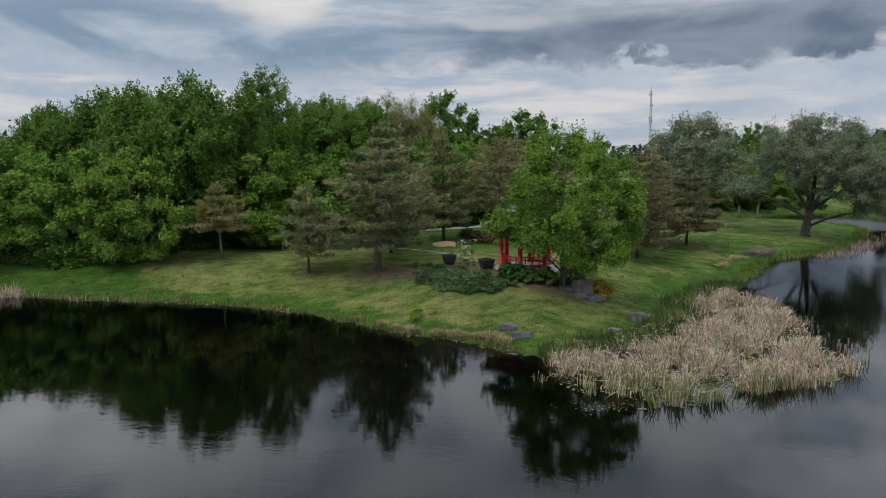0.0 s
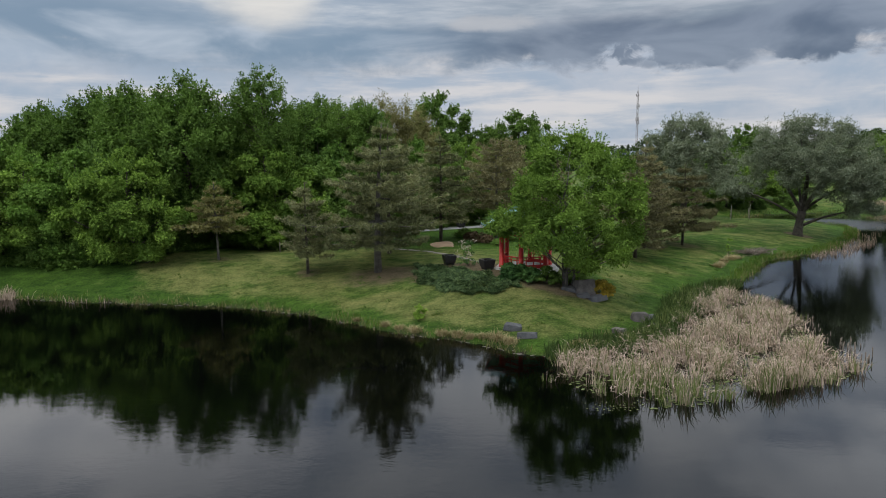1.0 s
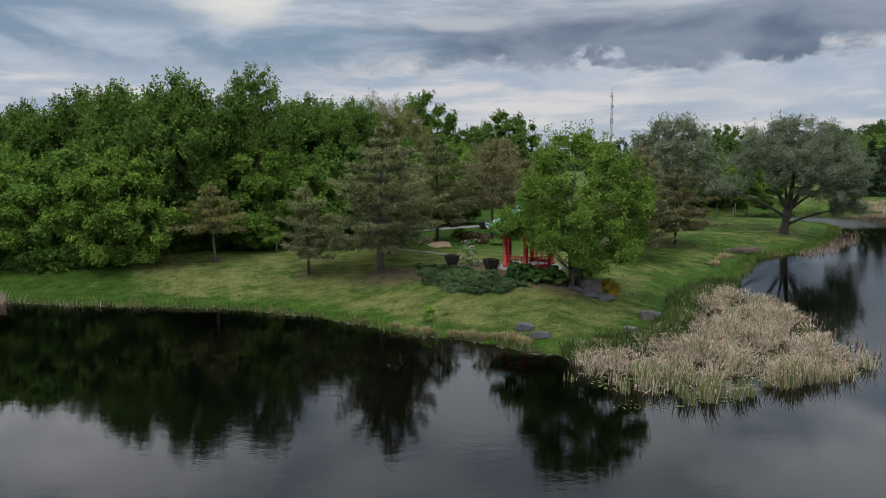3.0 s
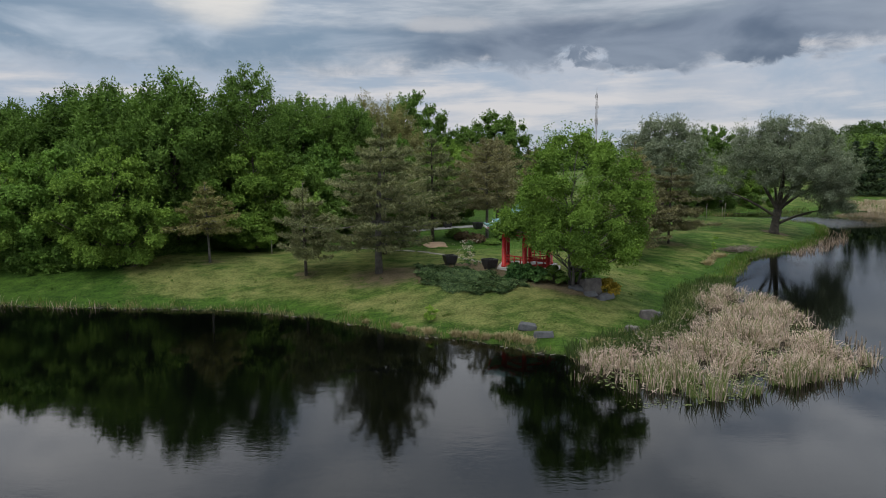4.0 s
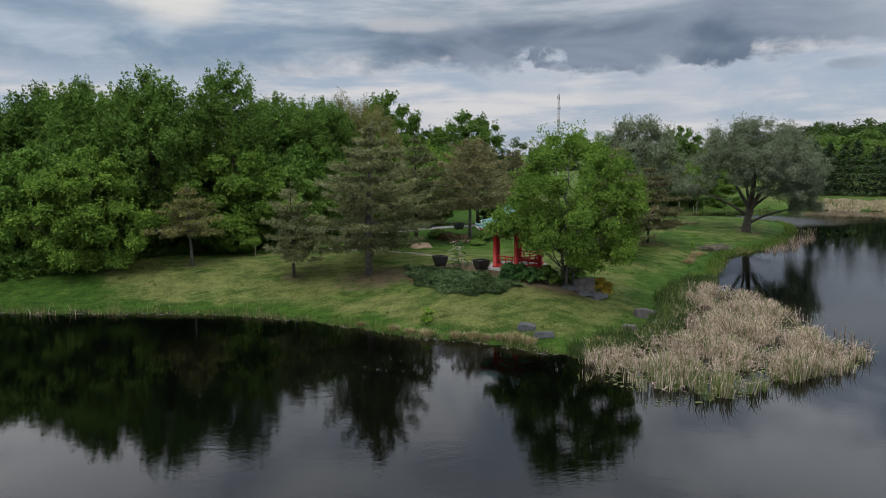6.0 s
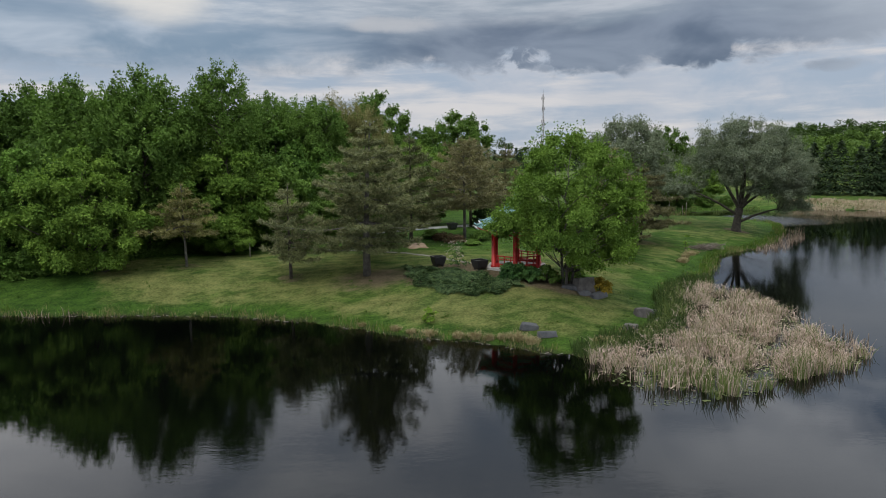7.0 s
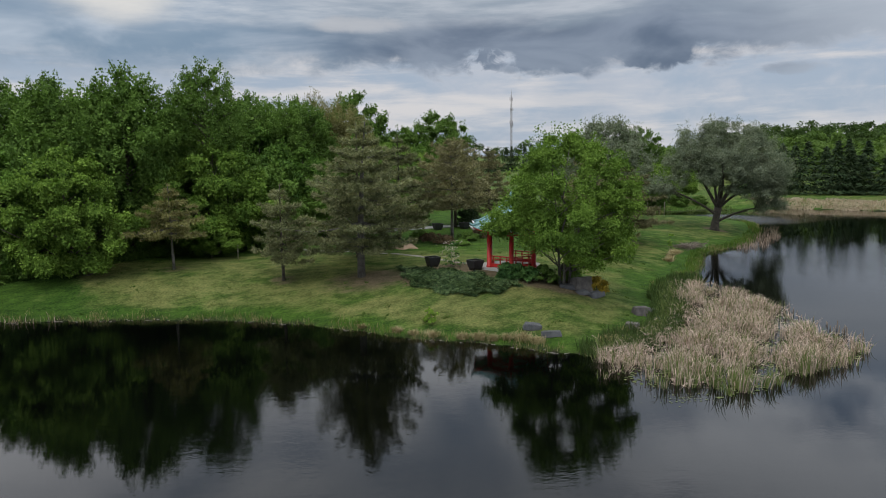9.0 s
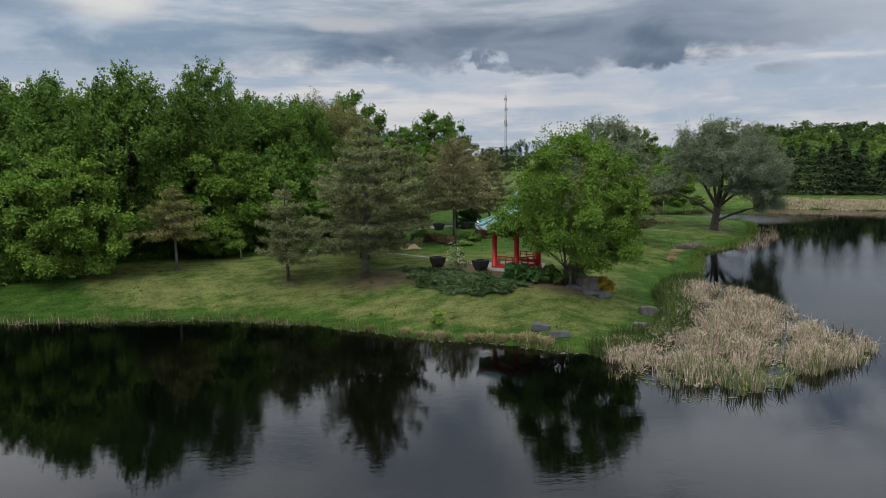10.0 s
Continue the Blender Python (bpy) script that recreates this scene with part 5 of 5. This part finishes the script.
rock("boulder", at(10.0, 44.7, 12), "upright dark grey granite boulder block", (1.55, 1.0, 1.15), 303, M_ROCK_WARM, "boulders by the maple")
rock("boulder", at(8.95, 44.7, -20), "low flat grey granite slab", (1.4, 0.9, 0.30), 302, M_ROCK, "boulders by the maple")
rock("boulder", at(10.75, 44.0, 25), "low flat grey granite slab", (1.5, 0.9, 0.40), 301, M_ROCK, "boulders by the maple")
rock("boulder", at(9.8, 43.9, 5), "low flat grey granite slab", (1.0, 0.7, 0.28), 304, M_ROCK, "boulders by the maple")
for x, y, turn, size, seed, mat, lab in ((13.15, 41.9, 5, (1.25, 0.8, 0.7), 311, M_ROCK_WARM, "blocky brownish-grey boulder on the lawn"), (14.2, 42.9, 30, (0.9, 0.6, 0.3), 312, M_ROCK, "flat grey stone beside a boulder"),
                                         (11.3, 38.8, -35, (0.95, 0.65, 0.5), 313, M_ROCK_WARM, "tilted grey stone in long grass"), (13.6, 40.9, 15, (0.95, 0.7, 0.35), 314, M_ROCK, "flat grey stone in long grass"),
                                         (5.9, 37.3, -8, (1.3, 0.75, 0.4), 315, M_ROCK, "flat grey slab at the waterline"), (5.05, 38.6, -6, (1.3, 0.75, 0.45), 316, M_ROCK, "flat grey slab on the grassy bank")):
    rock("shore_stone", at(x, y, turn, 1, 0.03), lab, size, seed, mat, "stones along the shore")


def planter(m, label, group):
    ob = thing("planter", m, label, "planter", group)
    bm = bmesh.new()
    rings = []
    for z, w in ((0.10, 0.36), (0.28, 0.44), (0.66, 0.50), (0.76, 0.515), (0.76, 0.43), (0.66, 0.42)):
        rings.append([bm.verts.new((sx * w, sy * w, z)) for sx, sy in ((-1, -1), (1, -1), (1, 1), (-1, 1))])
    for a, b in zip(rings, rings[1:]):
        for k in range(4):
            bm.faces.new((a[k], a[(k + 1) % 4], b[(k + 1) % 4], b[k]))
    bm.faces.new(rings[0][::-1])
    bmesh.ops.bevel(bm, geom=[e for e in bm.edges if abs(e.verts[0].co.z - e.verts[1].co.z) > 0.05], offset=0.05, segments=3, affect="EDGES")
    part("body", bm, ob, "", M_BLACK)
    bm = bmesh.new()
    for i in range(4):
        a = i * math.pi / 2
        box(bm, (1.02, 0.08, 0.07), pose(-0.48 * math.sin(a), 0.48 * math.cos(a), 0.795, 0, 0, math.degrees(a)), 0.012)
    part("rim", bm, ob, "", M_BLACK)
    part("soil", box(bmesh.new(), (0.85, 0.85, 0.05), pose(0, 0, 0.66)), ob, "dark potting soil", M_SOIL)
    for sx in (-1, 1):
        for sy in (-1, 1):
            part("foot", box(bmesh.new(), (0.16, 0.16, 0.14), pose(sx * 0.27, sy * 0.27, 0.05), 0.02), ob, "", M_BLACK)
    return ob


pot = planter(at(0.35, 51.4, 20, 0.93), "black square flared planter on four feet", "planters")
for x, y, turn in ((3.35, 49.4, 28), (-0.3, 78.0, 20), (3.2, 76.2, 25), (6.4, 77.3, 30)):
    copy_thing(pot, at(x, y, turn))


# ---- pavilion ----
def hexagon(r, turn=18.0):
    return [Vector((r * math.cos(radians(turn + 60 * k)), r * math.sin(radians(turn + 60 * k)), 0)) for k in range(6)]


def prism(bm, pts, z0, z1):
    lo, hi = [bm.verts.new((p.x, p.y, z0)) for p in pts], [bm.verts.new((p.x, p.y, z1)) for p in pts]
    n = len(pts)
    for k in range(n):
        bm.faces.new((lo[k], lo[(k + 1) % n], hi[(k + 1) % n], hi[k]))
    bm.faces.new(lo[::-1])
    bm.faces.new(hi)
    return bm


def pavilion(x, y):
    z = gz(x, y) - 0.16
    ob = thing("pavilion", pose(x, y, z), "red-columned hexagonal pavilion with teal tiled roof", "pavilion")
    bm = prism(bmesh.new(), hexagon(2.75), -0.35, 0.16)
    bmesh.ops.bevel(bm, geom=list(bm.edges), offset=0.03, segments=2, affect="EDGES")
    part("plinth", bm, ob, "pale concrete plinth", M_CONCRETE)
    bm = prism(bmesh.new(), hexagon(2.5), 0.16, 0.36)
    bmesh.ops.bevel(bm, geom=list(bm.edges), offset=0.03, segments=2, affect="EDGES")
    part("floor_slab", bm, ob, "pale concrete floor slab", M_CONCRETE)
    posts = hexagon(1.9)
    H = 3.35
    for p in posts:
        g = Geo()
        g.tube([(p.x, p.y, 0.36), (p.x, p.y, 0.5), (p.x, p.y, 0.53), (p.x, p.y, H)], [0.23, 0.23, 0.18, 0.17], 16)
        part("column", g, ob, "glossy red round column", M_RED, True)
        g = Geo()
        g.tube([(p.x * 1.0, p.y * 1.0, H - 0.42), (p.x, p.y, H - 0.3)], [0.15, 0.26], 12)
        part("capital", g, ob, "", M_RED, True)
    for k in range(6):
        a, b = posts[k], posts[(k + 1) % 6]
        mid, d = (a + b) / 2, b - a
        ang = math.degrees(math.atan2(d.y, d.x))
        L = d.length
        for zz, hh, ww in ((H - 0.06, 0.24, 0.18), (H - 0.52, 0.12, 0.10)):
            part("beam", box(bmesh.new(), (L - 0.28, ww, hh), pose(mid.x, mid.y, zz, 0, 0, ang), 0.012), ob, "", M_RED)
        if k == 1:
            continue
        rail = part("railing", box(bmesh.new(), (L - 0.3, 0.10, 0.08), pose(mid.x, mid.y, 1.22, 0, 0, ang), 0.015), ob, "red railing of two bars over a solid board", M_RED)
        part("rail_bar", box(bmesh.new(), (L - 0.3, 0.06, 0.06), pose(mid.x, mid.y, 1.0, 0, 0, ang), 0.008), rail, "", M_RED)
        part("board", box(bmesh.new(), (L - 0.3, 0.06, 0.26), pose(mid.x, mid.y, 0.53, 0, 0, ang), 0.01), rail, "", M_RED)
        for q in (-0.36, 0.0, 0.36):
            c = mid + d.normalized() * q * (L - 0.35)
            part("baluster", box(bmesh.new(), (0.07, 0.07, 0.52), pose(c.x, c.y, 0.92, 0, 0, ang), 0.008), rail, "", M_RED)
    # the roof: six hollow-curved faces with tile rolls, raised ridges and a finial
    Z0, RISE, R = H - 0.06, 2.25, 3.3
    tips = hexagon(1.0)

    def level(s, u):
        """Height on the roof, s from the peak (0) to the eave (1), u across from ridge (-1, 1) to the middle (0)."""
        return Z0 + RISE * (1 - s) ** 1.28 + 0.24 * (s ** 3) * abs(u) ** 2.5

    for k in range(6):
        a, b = tips[k], tips[(k + 1) % 6]
        bm = bmesh.new()
        ns, nu = 10, 8
        grid = []
        for i in range(ns + 1):
            s = 0.05 + 0.95 * i / ns
            grid.append([bm.verts.new((*((a + (b - a) * (j / nu)) * R * s).to_2d(), level(s, 2 * j / nu - 1))) for j in range(nu + 1)])
        for i in range(ns):
            for j in range(nu):
                bm.faces.new((grid[i][j], grid[i + 1][j], grid[i + 1][j + 1], grid[i][j + 1]))
        ext = bmesh.ops.extrude_face_region(bm, geom=bm.faces[:])
        bmesh.ops.translate(bm, verts=[v for v in ext["geom"] if isinstance(v, bmesh.types.BMVert)], vec=(0, 0, -0.1))
        bmesh.ops.recalc_face_normals(bm, faces=bm.faces)
        panel = part("roof_panel", bm, ob, "curved roof face of teal glazed tiles", M_TEAL, True)
        for j in range(1, 12):
            u = 2 * j / 12 - 1
            g = Geo()
            pts = []
            mx = (a + b) / 2
            across = (b - a) / 2 * u            # rolls run straight down the slope
            start = max(abs(u), 0.07)
            for i in range(8):
                s = start + (1 - start) * i / 7
                p = (mx * s + across) * R
                pts.append((p.x, p.y, level(s, u / max(s, 0.01) if s > abs(u) else 1.0) + 0.02))
            g.tube(pts, [0.055] * 8, 6)
            part("tile_roll", g, panel, "", M_TEAL_DARK, True)
        g = Geo()
        pts = [(a.x * R * s, a.y * R * s, level(s, 1) + 0.05) for s in np.linspace(0.04, 1.0, 9)] + [(a.x * R * 1.06, a.y * R * 1.06, level(1, 1) + 0.22)]
        g.tube(pts, [0.10] * 9 + [0.05], 8)
        part("ridge", g, ob, "rounded teal ridge with upturned end", M_TEAL_DARK, True)
        g = Geo()
        g.tube([(a.x * R * 0.86, a.y * R * 0.86, level(0.86, 1) - 0.18), (a.x * R * 0.97, a.y * R * 0.97, level(0.97, 1) - 0.24), (a.x * R * 1.03, a.y * R * 1.03, level(1, 1) - 0.08), (a.x * R * 1.07, a.y * R * 1.07, level(1, 1) + 0.06)],
               [0.05, 0.09, 0.08, 0.04], 8)
        part("eave_ornament", g, ob, "white curled eave ornament", M_WHITE, True)
        g = Geo()
        g.tube([tuple(Vector((*((a + (b - a) * q) * R * 0.985).to_2d(), level(0.985, 2 * q - 1) - 0.12))) for q in np.linspace(0, 1, 9)], [0.05] * 9, 6)
        part("fascia", g, ob, "red eave board", M_RED, True)
        g = Geo()
        g.tube([(a.x * 1.9, a.y * 1.9, Z0 - 0.12), (a.x * R * 0.96, a.y * R * 0.96, level(0.96, 1) - 0.2)], [0.07, 0.06], 6)
        part("rafter", g, ob, "", M_RED, True)
    g = Geo()
    top = level(0.05, 0)
    g.tube([(0, 0, top - 0.2), (0, 0, top + 0.05), (0, 0, top + 0.12), (0, 0, top + 0.28), (0, 0, top + 0.42), (0, 0, top + 0.7)], [0.3, 0.3, 0.14, 0.22, 0.12, 0.03], 14)
    part("finial", g, ob, "teal roof finial", M_TEAL_DARK, True)
    return ob


pavilion(6.25, 50.15)


# ---- paths, beds and far things ----
def park_path():
    g = Geo()
    xs = np.arange(-16, 15, 1.0)
    v, f = [], []
    for i, x in enumerate(xs):
        y = 78.1 + 0.47 * x
        for s in (-1.1, 1.1):
            px, py = x - 0.42 * s, y + 0.9 * s
            v.append((px, py, gz(px, py) + 0.05))
        for s in (-1.15, 1.15):
            px, py = x - 0.42 * s, y + 0.9 * s
            v.append((px, py, gz(px, py) - 0.1))
        if i:
            a, b = 4 * (i - 1), 4 * i
            f += [(a, b, b + 1, a + 1), (a + 2, b + 2, b, a), (a + 1, b + 1, b + 3, a + 3)]
    g.add(v, f)
    tagged(new("path", g.mesh("path", M_ASPHALT, False)), "pale grey asphalt path through the park", "path", kind="structure")


park_path()
steps = new("garden_path")
tagged(steps, "winding path of pale flat flagstones in the lawn", "path", kind="structure")
rng = np.random.default_rng(17)
WAY = [(-13.0, 63.9), (-9.0, 61.4), (-5.5, 60.2), (-2.0, 58.6), (0.4, 55.8), (2.2, 53.0), (4.0, 51.2)]
stone_meshes = []
for k in range(5):
    bm = bmesh.new()
    pts = [Vector((0.42 * math.cos(t) * rng.uniform(0.8, 1.1), 0.3 * math.sin(t) * rng.uniform(0.8, 1.1), 0)) for t in np.linspace(0, 6.283, 8)[:-1]]
    prism(bm, pts, -0.06, 0.035)
    me = bpy.data.meshes.new("flagstone")
    bm.to_mesh(me)
    bm.free()
    me.materials.append(M_PAVING)
    stone_meshes.append(me)
for (ax, ay), (bx, by) in zip(WAY, WAY[1:]):
    L = math.hypot(bx - ax, by - ay)
    for i in range(int(L / 0.72)):
        q = (i + 0.5) / int(L / 0.72)
        x, y = ax + (bx - ax) * q + rng.normal() * 0.06, ay + (by - ay) * q + rng.normal() * 0.06
        st = new("flagstone", stone_meshes[rng.integers(0, 5)])
        st.parent = steps
        st.matrix_basis = pose(x, y, gz(x, y), 0, 0, math.degrees(math.atan2(by - ay, bx - ax)) + rng.normal() * 12)

bm = bmesh.new()
bmesh.ops.create_uvsphere(bm, u_segments=28, v_segments=12, radius=1, matrix=Matrix.Diagonal((1.25, 1.7, 0.24, 1)))
for v in bm.verts:
    v.co *= 1 + 0.45 * noise.noise(v.co * 1.3)
me = bpy.data.meshes.new("sand_mound")
bm.to_mesh(me)
bm.free()
me.materials.append(M_SAND)
me.shade_smooth()
mound = tagged(new("sand_mound", me), "low heap of pale reddish sand in the garden", "sand heap")
mound.matrix_basis = at(-1.1, 63.4, 0, 1, 0.05)


def brush_pile(x, y, s, seed):
    rng = np.random.default_rng(seed)
    g = Geo()
    for _ in range(110):
        a, t = rng.random() * 6.283, rng.random()
        c = np.array([rng.normal() * 0.7, rng.normal() * 0.4, 0.06 + 0.28 * t])
        L = rng.uniform(0.3, 0.8)
        d = np.array([math.cos(a), math.sin(a) * 0.6, rng.normal() * 0.22]) * L
        g.tube([tuple(c - d), tuple(c + rng.normal(size=3) * 0.04), tuple(c + d)], [0.025, 0.03, 0.012], 4)
    ob = new("brush_pile", g.mesh("brush_pile", M_TWIG))
    ob.matrix_basis = at(x, y, 20, s)
    tagged(ob, "heap of grey-brown dead twigs on the bank", "brush pile")


brush_pile(30.3, 70.4, 1.3, 5)


def litter():
    rng = np.random.default_rng(6)
    g = Geo()
    for _ in range(90):
        x = rng.uniform(-36, 8)
        for _k in range(60):
            y = rng.uniform(34, 50)
            if -0.35 < float(shore_distance(np.array([x]), np.array([y]))[0]) < 0.1:
                break
        else:
            continue
        a, L = rng.random() * 6.283, rng.uniform(0.12, 0.5)
        g.tube([(x, y, 0.02), (x + L * math.cos(a), y + L * math.sin(a) * 0.5, 0.03 + 0.05 * rng.random())], [0.022, 0.014], 4)
    tagged(new("drift_sticks", g.mesh("drift_sticks", M_WOOD)), "pale broken reed stems drifting at the waterline", "driftwood", kind="stuff")


litter()


def stake(name, x, y, h, label):
    g = Geo()
    g.tube([(0, 0, -0.2), (0.01, 0, h * 0.6), (0.03, 0.01, h)], [0.045, 0.042, 0.038], 7)
    ob = new(name, g.mesh(name, M_WOOD))
    ob.matrix_basis = at(x, y)
    tagged(ob, label, "stake", "stakes")


for x, y, h in ((36.2, 95.6, 2.1), (38.6, 95.2, 2.2), (37.4, 99.0, 1.6), (40.5, 101.0, 1.6)):
    stake("tree_stake", x, y, h, "weathered wooden stake in the grass")
stake("garden_stake", -15.6, 58.4, 1.2, "thin pale stake on the lawn")


def mast(x, y, z_top):
    z = gz(x, y)
    H = z_top - z
    ob = thing("radio_mast", pose(x, y, z), "tall slender steel lattice radio mast", "mast")
    c = [(1.0 * math.cos(a), 1.0 * math.sin(a)) for a in (0.5, 2.6, 4.7)]
    for px, py in c:
        g = Geo()
        g.tube([(px, py, -0.5), (px * 0.9, py * 0.9, H * 0.5), (px * 0.6, py * 0.6, H - 5)], [0.16, 0.15, 0.12], 6)
        part("leg", g, ob, "", M_STEEL)
    n = 26
    for k in range(3):
        g = Geo()
        a, b = c[k], c[(k + 1) % 3]
        for i in range(n):
            z0, z1 = (H - 5) * i / n, (H - 5) * (i + 1) / n
            s0, s1 = 1 - 0.4 * i / n, 1 - 0.4 * (i + 1) / n
            p, q = (a, b) if i % 2 else (b, a)
            g.tube([(p[0] * s0, p[1] * s0, z0), (q[0] * s1, q[1] * s1, z1)], [0.07, 0.07], 4)
        part("bracing", g, ob, "", M_STEEL)
    g = Geo()
    g.tube([(0, 0, H - 6), (0, 0, H)], [0.14, 0.06], 6)
    part("whip", g, ob, "", M_STEEL)
    for i, zz in enumerate((H * 0.52, H * 0.56, H * 0.73, H * 0.87)):
        bm = bmesh.new()
        for k in range(3):
            a = 2.1 * k + i
            box(bm, (0.5, 0.3, 2.6), pose(1.3 * math.cos(a), 1.3 * math.sin(a), zz, 0, 0, math.degrees(a)), 0.05)
            box(bm, (1.0, 0.12, 0.12), pose(0.8 * math.cos(a), 0.8 * math.sin(a), zz, 0, 0, math.degrees(a)))
        part("antenna", bm, ob, "pale panel antennas", M_STEEL)
    return ob


mast(121.7, 600.0, 68.3)


def weeds():
    """Coarse tufts and flowering weeds dotted over the lawn."""
    rng = np.random.default_rng(8)
    x, y = rng.uniform(-34, 30, 900), rng.uniform(36, 66, 900)
    d = shore_distance(x, y)
    ok = (d > 0.6) & (rng.random(900) < 0.5 * np.exp(-d / 7) + 0.03) & ~((x > 3) & (x < 9.5) & (y > 45.5) & (y < 53))
    x, y = np.repeat(x[ok], 16), np.repeat(y[ok], 16)
    n = len(x)
    off = rng.normal(size=(n, 2)) * 0.14
    x, y = x + off[:, 0], y + off[:, 1]
    p = np.stack([x, y, ground_height(x, y) + 0.01], 1)
    dr = np.concatenate([off * 3 + rng.normal(size=(n, 2)) * 0.5, np.full((n, 1), 0.5)], 1)
    nr = unit(rng.normal(size=(n, 3)) * 0.5 + np.array([0, 0, 1.0]))
    tagged(new("lawn_weeds", quads_mesh("lawn_weeds", leaf_quads(p, dr, nr, rng.uniform(0.1, 0.24, n), 0.06), M_GRASS)), "coarse green weeds dotted over the lawn", "weeds", kind="stuff")


weeds()


def undergrowth():
    """Low leafy plants where the wood meets the lawn."""
    rng = np.random.default_rng(9)
    n = 520
    t = rng.random(n)
    x = -47 + 31 * t
    y = np.interp(x, [-47, -38, -33, -29, -26, -22.5, -16], [56.0, 54.4, 54.0, 54.6, 57.6, 62.2, 66.5]) + rng.normal(size=n) * 0.45 + 0.5
    c = np.stack([x, y, ground_height(x, y) + rng.uniform(0.05, 0.45, n)], 1)
    q = blob_leaves(rng, c, rng.uniform(0.25, 0.6, n), 42, 0.22, 0.17, 0.8)
    tagged(new("undergrowth", quads_mesh("undergrowth", q, M_LEAF_DARK)), "low leafy undergrowth along the wood's edge", "undergrowth", kind="stuff")


def reed_stubs():
    rng = np.random.default_rng(10)
    g = Geo()
    for _ in range(46):
        t = rng.random()
        x, y = 22.9 + 0.9 * t + rng.normal() * 0.35, 33.5 + 9.5 * t + rng.normal() * 0.4
        h = rng.uniform(0.15, 0.55)
        g.tube([(x, y, -0.2), (x + rng.normal() * 0.05, y, h)], [0.025, 0.03], 4)
    tagged(new("reed_stubs", g.mesh("reed_stubs", M_TWIG)), "dark broken reed stubs standing in open water", "reeds", kind="stuff")


undergrowth()
reed_stubs()
